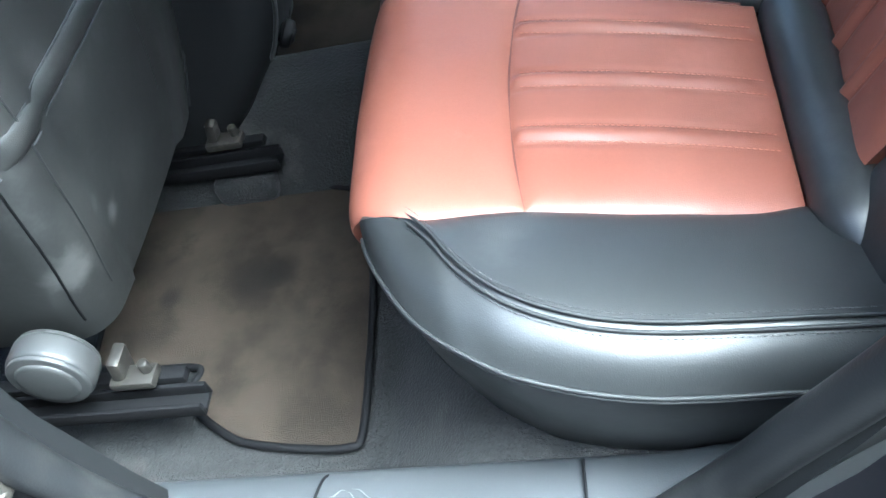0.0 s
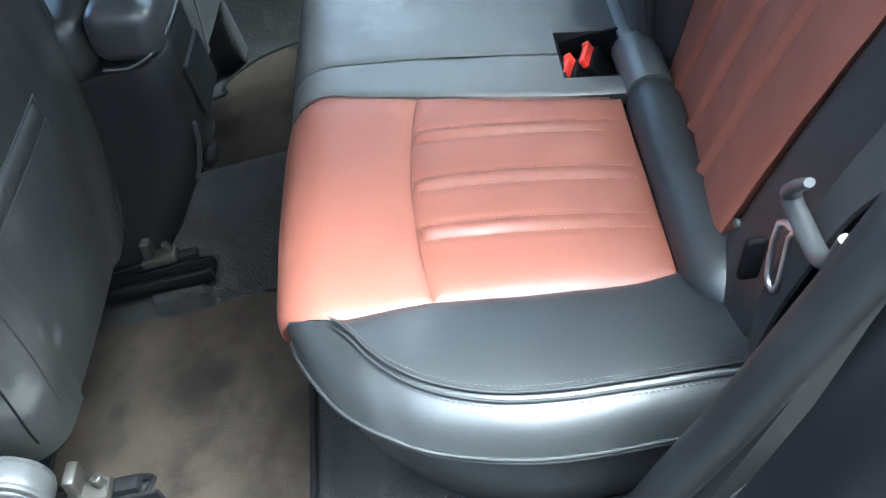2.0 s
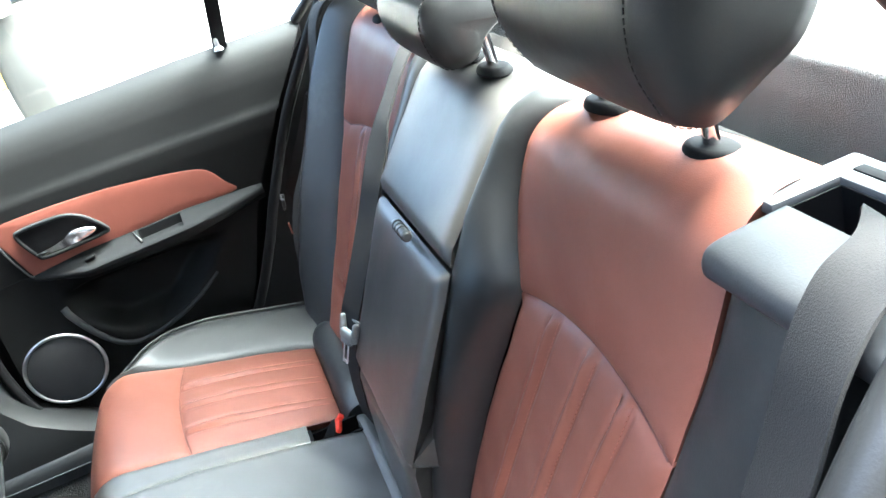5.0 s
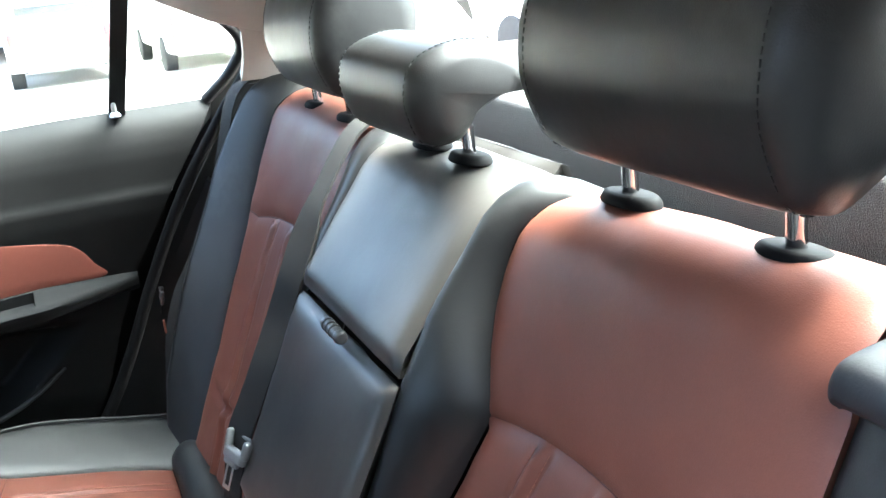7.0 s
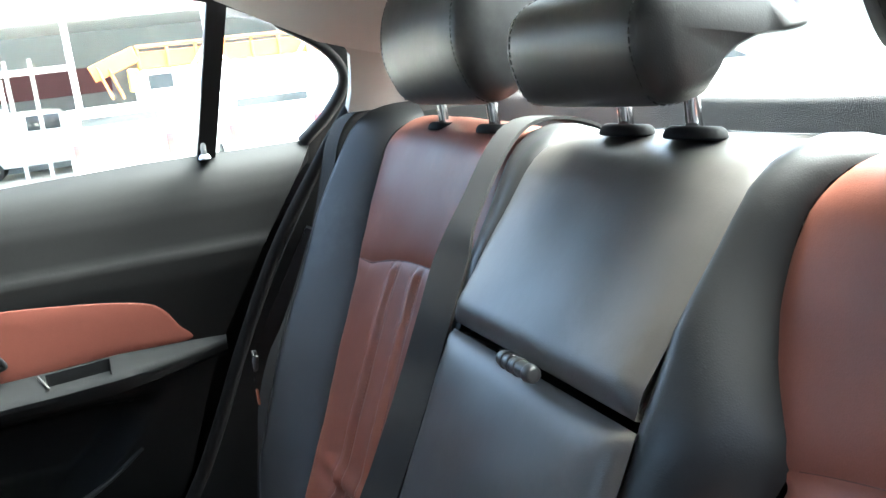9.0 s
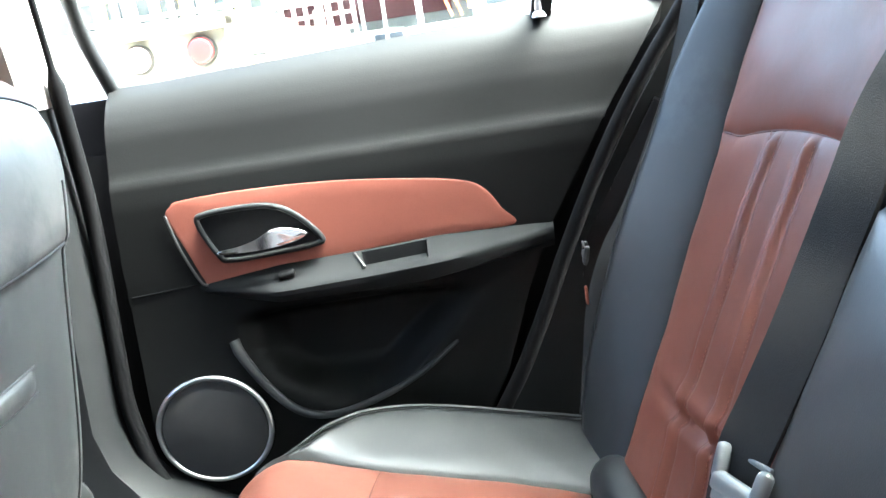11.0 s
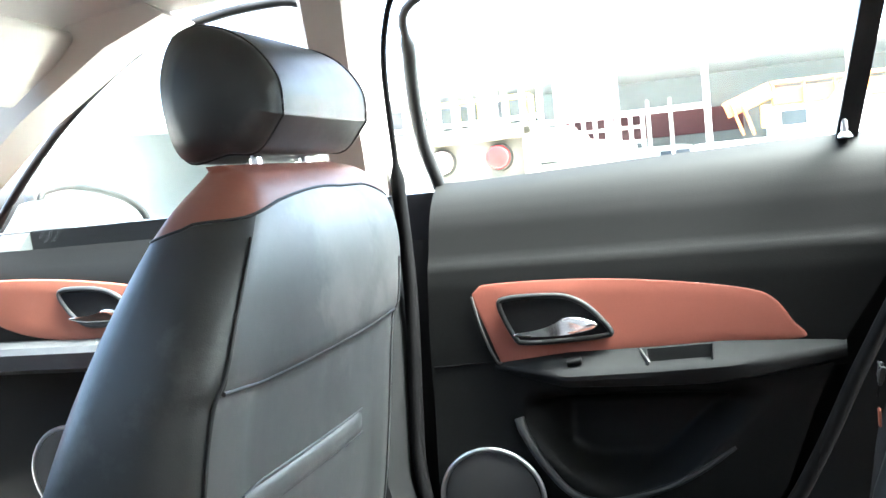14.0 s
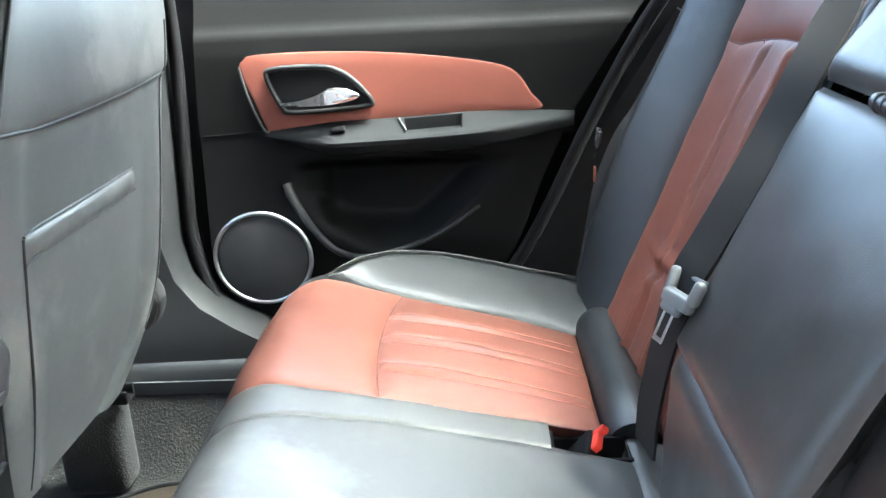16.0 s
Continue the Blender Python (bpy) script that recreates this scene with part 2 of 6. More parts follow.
def sheet(name, f, nu, nv, mat, parent=None, thick=0.02, flip=1, label="", edge=0.6):
    """A closed skin over the surface f(u, v), thick metres deep; f takes and gives arrays."""
    u, v = np.meshgrid(dense(nu, edge), dense(nv, edge))
    p = np.stack(np.broadcast_arrays(*f(u, v)), -1).astype(float)
    n = np.cross(np.gradient(p, axis=1), np.gradient(p, axis=0))
    n *= flip / (np.linalg.norm(n, axis=-1, keepdims=True) + 1e-12)
    q = p - n * thick
    k = nu * nv
    ids = np.arange(k).reshape(nv, nu)
    faces = []
    for j in range(nv - 1):
        for i in range(nu - 1):
            a, b, c, d = ids[j, i], ids[j, i + 1], ids[j + 1, i + 1], ids[j + 1, i]
            faces += [(a, b, c, d), (d + k, c + k, b + k, a + k)]
    rim = list(ids[0, :]) + list(ids[1:, -1]) + list(ids[-1, -2::-1]) + list(ids[-2:0:-1, 0])
    for a, b in zip(rim, rim[1:] + rim[:1]):
        faces.append((a, a + k, b + k, b))
    faces = [tuple(int(i) for i in fc) for fc in faces]
    return put(name, mesh_of(name, np.concatenate([p.reshape(-1, 3), q.reshape(-1, 3)]), faces, mat, True, 50), parent, label)


def loft(name, rings, mat, parent=None, label="", angle=50, closed=False):
    """A solid through rings of points; the ends are capped."""
    rings = [np.asarray(r, float) for r in rings]
    n, k = len(rings), len(rings[0])
    faces = []
    for j in range(n if closed else n - 1):
        for i in range(k):
            a, b = j * k + i, j * k + (i + 1) % k
            c, d = ((j + 1) % n) * k + (i + 1) % k, ((j + 1) % n) * k + i
            faces.append((a, b, c, d))
    if not closed:
        faces += [tuple(range(k)), tuple(range((n - 1) * k, n * k))]
    return put(name, mesh_of(name, np.concatenate(rings), faces, mat, True, angle), parent, label)


def tube(name, pts, radius, mat, parent=None, label="", n=8, steps=6, closed=False, flat=1.0, up=(0, 0, 1)):
    """A round or flattened bar along a smooth curve."""
    p = smooth_points(pts, steps, closed)
    tan = np.gradient(p, axis=0)
    if closed:
        tan = np.roll(p, -1, 0) - np.roll(p, 1, 0)
    rings = []
    rad = radius if callable(radius) else (lambda t: radius)
    for i, (c, t) in enumerate(zip(p, tan)):
        t = t / (np.linalg.norm(t) + 1e-9)
        a = np.cross(t, up)
        a = np.cross(t, (1, 0.01, 0)) if np.linalg.norm(a) < 0.05 else a
        a /= np.linalg.norm(a)
        b = np.cross(t, a)
        r = rad(i / max(1, len(p) - 1))
        rings.append([c + r * (math.cos(w) * a + flat * math.sin(w) * b) for w in np.linspace(0, 2 * math.pi, n, endpoint=False)])
    return loft(name, rings, mat, parent, label, closed=closed)


def band(name, pts, widths, mat, parent=None, thick=0.0015, label="", steps=8):
    """A flat strap: the middle line, and half its width as a vector at each point."""
    p, w = smooth_points(pts, steps), smooth_points(widths, steps)
    rings = []
    tan = np.gradient(p, axis=0)
    for c, a, t in zip(p, w, tan):
        nrm = np.cross(t, a)
        nrm = nrm / (np.linalg.norm(nrm) + 1e-9) * thick
        rings.append([c - a - nrm, c + a - nrm, c + a + nrm, c - a + nrm])
    return loft(name, rings, mat, parent, label, angle=60)


def rbox(sx, sy, sz, r=0.01, seg=3, m=None):
    """A block with rounded edges."""
    bm = bmesh.new()
    bmesh.ops.create_cube(bm, size=1)
    bmesh.ops.scale(bm, vec=(sx, sy, sz), verts=bm.verts)
    if r:
        bmesh.ops.bevel(bm, geom=bm.edges[:], offset=min(r, 0.49 * min(sx, sy, sz)), segments=seg, profile=0.5, affect="EDGES")
    if m is not None:
        bmesh.ops.transform(bm, matrix=m, verts=bm.verts)
    return bm


def cyl(r1, r2, h, n=24, m=None, bevel=0.0):
    bm = bmesh.new()
    bmesh.ops.create_cone(bm, cap_ends=True, segments=n, radius1=r1, radius2=r2, depth=h)
    if bevel:
        rims = [e for e in bm.edges if abs(e.verts[0].co.z - e.verts[1].co.z) < 1e-6]
        bmesh.ops.bevel(bm, geom=rims, offset=bevel, segments=3, profile=0.5, affect="EDGES")
    if m is not None:
        bmesh.ops.transform(bm, matrix=m, verts=bm.verts)
    return bm


def joined(*bms):
    out = bmesh.new()
    for b in bms:
        me = bpy.data.meshes.new("tmp")
        b.to_mesh(me)
        b.free()
        out.from_mesh(me)
        bpy.data.meshes.remove(me)
    return out


def rounded_ring(w, h, r, n=5):
    """Points round a rectangle with round corners, in a plane."""
    out = []
    r = min(r, w * 0.499, h * 0.499)
    for cx, cy, a0 in ((w / 2 - r, h / 2 - r, 0), (-w / 2 + r, h / 2 - r, 90), (-w / 2 + r, -h / 2 + r, 180), (w / 2 - r, -h / 2 + r, 270)):
        for k in range(n + 1):
            a = radians(a0 + 90 * k / n)
            out.append((cx + r * math.cos(a), cy + r * math.sin(a)))
    return np.array(out)


def outline_plate(name, pts, f_out, depth, mat, parent=None, label="", rim=0.006, steps=6, lift=0.0, back=1.0):
    """A plate with a rounded rim: its outline in two coordinates, set in space by f_out(a, b, height)."""
    p = smooth_points([(a, b, 0) for a, b in pts], steps, True)[:, :2]
    c = p.mean(0)
    rings = []
    for k, h in ((back, -depth), (0.5 + 0.5 * back, -0.75 * depth), (1.0, -0.35 * depth), (1.0, lift - rim * 0.6), (0.996, lift - rim * 0.25), (0.985, lift - rim * 0.06), (0.965, lift), (0.6, lift), (0.25, lift)):
        q = c + (p - c) * k
        rings.append([f_out(a, b, h) for a, b in q])
    return loft(name, rings, mat, parent, label, angle=60)


def stitches(name, lines, mat, parent, size=(0.0034, 0.0008), gap=0.0016):
    """Rows of thread along lines of points, joined in one mesh."""
    verts, faces = [], []
    for line in lines:
        p = np.array(line, float)
        seg = np.linalg.norm(np.diff(p, axis=0), axis=1)
        s = np.concatenate([[0], np.cumsum(seg)])
        at = 0.0
        while at + size[0] < s[-1]:
            a, b = (np.array([np.interp(q, s, p[:, k]) for k in range(3)]) for q in (at, at + size[0]))
            t = (b - a) / (np.linalg.norm(b - a) + 1e-9)
            n1 = np.cross(t, (0.3, 0.2, 1.0))
            n1 = n1 / np.linalg.norm(n1) * size[1] * 0.5
            n2 = np.cross(t, n1)
            k = len(verts)
            verts += [a + n1, a + n2, a - n1, a - n2, b + n1, b + n2, b - n1, b - n2]
            faces += [(k, k + 1, k + 5, k + 4), (k + 1, k + 2, k + 6, k + 5), (k + 2, k + 3, k + 7, k + 6), (k + 3, k, k + 4, k + 7), (k + 3, k + 2, k + 1, k), (k + 4, k + 5, k + 6, k + 7)]
            at += size[0] + gap
    ob = put(name, mesh_of(name, verts, faces, mat), parent)
    ob["kind"] = "stuff"
    return ob


stain_or_sheen(MAT, (0.036, 0.029, 0.0225), ((-0.20, -0.36, 0.32, 0.06), (-0.17, -0.22, 0.32, 0.05), (-0.40, -0.40, 0.32, 0.05), (-0.22, -0.45, 0.32, 0.04), (-0.25, 0.40, 0.32, 0.07), (-0.18, 0.25, 0.32, 0.05)), 0.35, 0.9)
stain_or_sheen(MAT, (0.008, 0.007, 0.006), ((-0.270, -0.272, 0.320, 0.045), (-0.235, -0.262, 0.320, 0.030), (-0.384, -0.287, 0.320, 0.022), (-0.30, 0.30, 0.320, 0.05)), 0.75)
stain_or_sheen(LEATHER_DUSTY, (0.30, 0.30, 0.29), ((-0.140, 0.383, 0.957, 0.006), (-0.140, 0.392, 0.966, 0.005), (-0.140, 0.378, 0.948, 0.004)), 0.8)
stain_or_sheen(LEATHER_DUSTY, (0.045, 0.047, 0.047), ((-0.15, 0.20, 0.93, 0.05), (-0.15, 0.30, 0.84, 0.04), (-0.15, 0.16, 0.90, 0.03)), 0.5)
# pale patches paint the sheen on the worn middle panel
stain_or_sheen(LEATHER_MID, (0.22, 0.225, 0.225), ((0.055, 0.015, 0.61, 0.075), (0.02, 0.05, 0.62, 0.05), (0.10, -0.03, 0.60, 0.06), (0.08, 0.04, 0.61, 0.05)), 0.18, 0.85)
stain_or_sheen(LEATHER_DUSTY, (0.17, 0.168, 0.158), ((-0.14, 0.34, 0.985, 0.10), (-0.14, 0.45, 0.95, 0.06), (-0.15, 0.10, 0.70, 0.06), (-0.16, 0.42, 0.62, 0.05), (-0.13, 0.30, 0.93, 0.05), (-0.13, 0.40, 0.90, 0.035)), 0.5, 0.8)
stain_or_sheen(LEATHER_SCUFFED_SHADED, (0.085, 0.084, 0.079), ((-0.26, -0.42, 0.60, 0.07), (-0.25, -0.46, 0.75, 0.04), (-0.25, -0.38, 0.85, 0.05), (-0.27, -0.30, 0.55, 0.06), (-0.26, -0.34, 0.70, 0.03)), 0.18, 0.9)
stain_or_sheen(LEATHER_SCUFFED_SHADED, (0.16, 0.158, 0.15), ((-0.285, -0.505, 0.745, 0.018), (-0.285, -0.512, 0.715, 0.022), (-0.29, -0.512, 0.69, 0.014), (-0.30, -0.46, 0.575, 0.03), (-0.28, -0.40, 0.60, 0.012), (-0.30, -0.37, 0.56, 0.015)), 0.26, 0.9)


# ---- rear bench ----
SLOPE, S0, ROLL = 0.25, 0.037, 0.053
ALPHA = math.atan(SLOPE)


def cush(s, y, h=0.0):
    """A place on the cushion: s metres back from the front edge, round the front and down it for small s."""
    s, y = np.broadcast_arrays(np.asarray(s, float), np.asarray(y, float))
    z0 = 0.6065 - SLOPE * (S0 - 0.11)
    a = np.clip((S0 - s) * 1.034 / ROLL, 0, ALPHA + radians(84))
    ang = ALPHA - a
    nx, nz = np.sin(ang), np.cos(ang)
    cx, cz = S0 - ROLL * math.sin(ALPHA), z0 - ROLL * math.cos(ALPHA)
    flat = s >= S0
    down = np.maximum(0, (S0 - s) * 1.034 - ROLL * (ALPHA + radians(84)))
    x = np.where(flat, s, cx + ROLL * nx + down * 0.10)
    z = np.where(flat, 0.6065 - SLOPE * (s - 0.11), cz + ROLL * nz - down) + 0.012 * np.clip((0.48 - np.abs(y)) / 0.29, 0, 1)
    return x + nx * h, y, z + nz * h


def soft_edge(dists, r, d):
    """Sinks towards seams: distances from the edges, reach and depth."""
    k = np.zeros_like(dists[0])
    for q in dists:
        k = np.maximum(k, np.exp(-np.maximum(q, 0) / r))
    return -d * k


def const(v):
    return lambda t: np.asarray(t, float) * 0 + v


def fn(v):
    return v if callable(v) else const(v)


def skin(name, base, a0, a1, b0, b1, mat, parent, sg=1, nu=40, nv=30, edges=(1, 1, 1, 1), r=0.009, d=0.0052, crown=0.005, relief=None, lift=0.0, thick=0.02, flip=1, label="", wave=0.0005):
    """A stuffed panel between seams. base(a, b, height); a runs between a0(b) and a1(b), b between b0(a) and b1(a)."""
    a0, a1, b0, b1 = fn(a0), fn(a1), fn(b0), fn(b1)

    def f(u, v):
        bm_ = 0.5 * (b0(np.float64(0)) + b1(np.float64(0)))
        am = lerp(a0(bm_), a1(bm_), u)
        b = lerp(b0(am), b1(am), v)
        a = lerp(a0(b), a1(b), u)
        la, lb = np.abs(a1(b) - a0(b)), np.abs(b1(am) - b0(am))
        dist = [q for q, on in zip((u * la, (1 - u) * la, v * lb, (1 - v) * lb), edges) if on]
        h = lift + (soft_edge(dist, r, d) if dist else 0) + crown * np.sin(math.pi * u) ** 0.8 * np.sin(math.pi * v) ** 0.8
        if wave:
            h = h + wave * (np.sin(a * 37 + b * 23 + 1.3) * np.sin(b * 41 - a * 17) + 0.5 * np.sin(a * 90 + 2 * b * 31))
        if relief:
            h = h + relief(a, b, u, v)
        return base(a, sg * b, h)
    return sheet(name, f, nu, nv, mat, parent, thick, flip * sg, label)


def pleat(q, height=0.0038):
    """A raised pleat with a stitched groove on either side, by the distance from its middle."""
    return height * np.exp(-(q / 0.0062) ** 2) - 0.42 * height * (np.exp(-((q - 0.0108) / 0.0034) ** 2) + np.exp(-((q + 0.0108) / 0.0034) ** 2))


def ribs(at, fade):
    return lambda a, b, u, v: sum(pleat(b - c) for c in at) * fade(u)


RED_OUT = curve_of((-0.3, 0.42), (-0.12, 0.448), (-0.04, 0.468), (-0.01, 0.478), (0.02, 0.486), (0.049, 0.489), (0.085, 0.481), (0.125, 0.475), (0.2, 0.4735), (0.27, 0.470), (0.31, 0.466), (0.342, 0.457), (0.42, 0.45))
RED_IN = curve_of((-0.3, 0.170), (0.024, 0.178), (0.127, 0.190), (0.343, 0.207), (0.42, 0.21))
BACK_EDGE = 0.342


MID_NEAR = curve_of((-0.3, 0.124), (0.014, 0.123), (0.117, 0.116), (0.233, 0.117), (0.30, 0.120))
MID_FAR = curve_of((-0.3, 0.085), (-0.04, 0.092), (0.011, 0.106), (0.06, 0.130), (0.129, 0.145), (0.235, 0.152), (0.30, 0.155))


def seam_front(y):
    return 0.127 - 0.0125 * np.clip(1 - ((np.abs(y) - 0.333) / 0.143) ** 2, 0, 1)


bench = thing("rear_seat_cushion", "red and black leather rear bench seat cushion with pleats", "seat cushion")
RIB_Y = (0.256, 0.329, 0.395)
for sg in (-1, 1):
    skin("front_panel", cush, -0.23, seam_front, RED_IN, RED_OUT, RED, bench, sg, 44, 40, edges=(0, 1, 1, 1), crown=0.004, label="red leather front roll")
    skin("seat_panel", cush, seam_front, BACK_EDGE, RED_IN, RED_OUT, RED, bench, sg, 48, 150, crown=0.007,
         relief=ribs(RIB_Y, lambda u: np.clip(1.15 - u * 1.1, 0.12, 1) * np.clip(u / 0.03, 0, 1)), label="pleated red leather seat panel")
    lines = []
    for c in RIB_Y:
        for o in (-0.0092, 0.0092):
            s = np.linspace(0.124, 0.335, 90)
            u, v = np.clip((s - seam_front(c)) / (BACK_EDGE - seam_front(c)), 0, 1), (c + o - RED_IN(s)) / (RED_OUT(s) - RED_IN(s))
            lines.append(np.stack(cush(s, sg * (c + o), 0.0002 + 0.007 * (np.sin(math.pi * u) * np.sin(math.pi * v)) ** 0.8 + pleat(o) * np.clip(1.15 - u * 1.1, 0.12, 1)), -1))
    stitches("stitching", lines, THREAD_RED, bench)
    y = np.linspace(0.193, float(RED_OUT(0.12)) - 0.004, 24)
    tube("seam", np.stack(cush(seam_front(y), sg * y, -0.0058), -1), 0.0014, DARK_RED, bench, steps=1)
    q = np.linspace(0.0, 0.33, 24)
    tube("seam", np.stack(cush(q, sg * (RED_IN(q) - 0.001), -0.0048), -1), 0.0014, DARK_RED, bench, steps=1)
    # black side bolster
    lifted = curve_of((-0.02, 0.0), (0.03, 0.003), (0.06, 0.015), (0.10, 0.0186), (0.17, 0.021), (0.285, 0.024), (0.42, 0.030))
    top = curve_of((0.03, 0.490), (0.042, 0.500), (0.06, 0.525), (0.075, 0.546), (0.1, 0.570), (0.13, 0.586), (0.17, 0.597), (0.213, 0.599), (0.257, 0.596), (0.3, 0.592), (0.37, 0.586), (0.44, 0.58))
    skin("side_panel", cush, 0.031, 0.44, RED_OUT, top, LEATHER, bench, sg, 44, 24, edges=(0, 0, 1, 1), r=0.007, d=0.005, crown=0.003, relief=lambda a, b, u, v: lifted(a) * np.clip(v, 0, 1) ** 1.1, label="black leather side panel")
    a_xy = smooth_points([(-0.008, 0.478, 0), (0.01, 0.485, 0), (0.03, 0.492, 0), (0.042, 0.501, 0), (0.06, 0.525, 0), (0.075, 0.546, 0), (0.1, 0.570, 0), (0.13, 0.586, 0), (0.17, 0.597, 0), (0.213, 0.599, 0), (0.257, 0.596, 0), (0.3, 0.592, 0), (0.37, 0.586, 0), (0.44, 0.58, 0)], 6)
    c_xyz = smooth_points([(-0.012, 0.474, 0.588), (-0.004, 0.496, 0.587), (0.015, 0.527, 0.585), (0.036, 0.554, 0.580), (0.061, 0.574, 0.574), (0.093, 0.592, 0.566), (0.116, 0.601, 0.560), (0.162, 0.610, 0.549), (0.207, 0.612, 0.538), (0.252, 0.608, 0.527), (0.298, 0.602, 0.516), (0.36, 0.597, 0.500), (0.42, 0.592, 0.486), (0.45, 0.590, 0.480)], 6)
    d_xyz = c_xyz * [1, 1, 0] + np.array([0.03, -0.035, 0.365])
    c_xyz = c_xyz + np.clip((c_xyz[:, :1] + 0.01) / 0.08, 0, 1) * np.array([0.004, 0.019, 0.029])
    a_xyz = np.stack(cush(a_xy[:, 0], a_xy[:, 1], -0.003 + lifted(a_xy[:, 0])), -1)

    def ribbon(u, v, a=a_xyz, c=c_xyz, sg=sg, bulge=0.007):
        k = u * (len(a) - 1)
        pa, pc = (np.stack([np.interp(k, np.arange(len(a)), q[:, i]) for i in range(3)], -1) for q in (a, c))
        p = pa + (pc - pa) * v[..., None]
        out = np.stack([-0.25 * np.clip(1 - u * 3, 0, 1), 0.75 + 0 * u, 0.65 + 0 * u], -1)
        p = p + out * (bulge * np.sin(math.pi * v) * np.clip(u * 6, 0.1, 1))[..., None]
        return p[..., 0], sg * p[..., 1], p[..., 2]
    sheet("bolster_roll", ribbon, 60, 18, LEATHER, bench, 0.01, sg, "black leather outer roll")

    def skirt(u, v, c=c_xyz, e=d_xyz, sg=sg):
        return ribbon(u, v, c, e, sg, 0.014)
    sheet("bolster_skirt", skirt, 50, 12, LEATHER, bench, 0.01, sg, "black leather lower skirt")
    for k, r in ((0.0, 0.0018), (-0.005, 0.0016)):
        tube("piping", [(x, sg * (y + 0.002), z + k + 0.001) for x, y, z in c_xyz[::4]], r, WELT, bench, "black leather piping", steps=4)
    for o in (-0.0045, 0.003):
        xs = a_xyz[16:]
        tube("welt", [(x, sg * (y + o), z + 0.004 + (0.0 if o < 0 else -0.002)) for x, y, z in xs[::4]], lambda t: 0.0016 * min(1, 0.15 + 14 * t), WELT, bench, steps=4)
        stitches("stitching", [[(x, sg * (y + o * 2.2), z + 0.0045 + (0.0 if o < 0 else -0.005)) for x, y, z in xs]], THREAD, bench)
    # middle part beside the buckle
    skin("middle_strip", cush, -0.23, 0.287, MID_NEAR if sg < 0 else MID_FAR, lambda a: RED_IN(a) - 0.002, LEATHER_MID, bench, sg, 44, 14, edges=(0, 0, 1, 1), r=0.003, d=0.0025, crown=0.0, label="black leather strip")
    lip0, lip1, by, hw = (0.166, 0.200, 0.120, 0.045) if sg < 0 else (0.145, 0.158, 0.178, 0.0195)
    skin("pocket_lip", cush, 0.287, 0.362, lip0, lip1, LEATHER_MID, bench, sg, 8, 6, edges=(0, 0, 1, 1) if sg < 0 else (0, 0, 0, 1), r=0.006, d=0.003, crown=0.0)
    bx, by, bz = cush(0.326, by)
    box = joined(rbox(0.075, 0.004, 0.10, 0, 1, pose(bx, sg * (by + hw), bz - 0.058)), rbox(0.075, 0.004, 0.10, 0, 1, pose(bx, sg * (by - hw), bz - 0.058)),
                 rbox(0.004, 2 * hw, 0.10, 0, 1, pose(bx - 0.037, sg * by, bz - 0.050)), rbox(0.004, 2 * hw, 0.10, 0, 1, pose(bx + 0.037, sg * by, bz - 0.06)), rbox(0.078, 2 * hw + 0.004, 0.004, 0, 1, pose(bx, sg * by, bz - 0.10)))
    part("buckle_pocket", box, BLACK, bench, "deep black pocket for belt buckles", smooth=False)
    # rear roll
    lo, hi = 0.203, 0.512
    tube("rear_roll", [(0.373, sg * y, 0.545 + 0.002 * math.sin(y * 30)) for y in np.linspace(lo, hi, 7)], lambda t: 0.031 * (1 - 0.14 * abs(2 * t - 1) ** 12 - 0.55 * max(0, (t - 0.84) / 0.16) ** 2), LEATHER, bench, "black leather rear roll", n=18, up=(0, 0, 1), flat=0.9)
    skin("rear_corner", cush, 0.332, 0.42, 0.4705, 0.575, LEATHER, bench, sg, 18, 18, edges=(1, 0, 1, 0), r=0.006, d=0.004, crown=0.0, lift=0.003, relief=lambda a, b, u, v: 0.005 * np.sin(math.pi * np.clip((a - 0.332) / 0.09, 0, 1)) * np.clip(1 - v, 0, 1) ** 1.6, label="black leather rear corner")
skin("middle_panel", cush, -0.23, 0.287, lambda a: -MID_NEAR(a) + 0.001, lambda a: MID_FAR(a) - 0.001, LEATHER_MID, bench, 1, 48, 26, edges=(0, 0, 1, 1), r=0.0025, d=0.0018, crown=0.0012, label="worn black leather middle panel with painted sheen")
skin("middle_panel_rear", cush, 0.2865, 0.362, -0.074, 0.146, LEATHER_MID, bench, 1, 14, 26, edges=(0, 0, 1, 0), r=0.006, d=0.003, crown=0.0, label="worn black leather middle panel with painted sheen end")
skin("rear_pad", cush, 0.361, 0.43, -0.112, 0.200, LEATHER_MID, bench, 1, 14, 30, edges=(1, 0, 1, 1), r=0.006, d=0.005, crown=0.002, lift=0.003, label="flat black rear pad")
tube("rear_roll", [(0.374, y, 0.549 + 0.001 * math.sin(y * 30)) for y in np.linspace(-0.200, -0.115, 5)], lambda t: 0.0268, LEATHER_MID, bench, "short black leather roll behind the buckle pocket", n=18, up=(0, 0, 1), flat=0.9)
part("base", rbox(0.25, 0.94, 0.15, 0.02, 3, pose(0.165, 0, 0.445)), BLACK, bench, "dark underside")


# ---- rear backrest ----
LEAN_S, LEAN_C, H1, RB = 0.383, 0.924, 0.542, 0.057


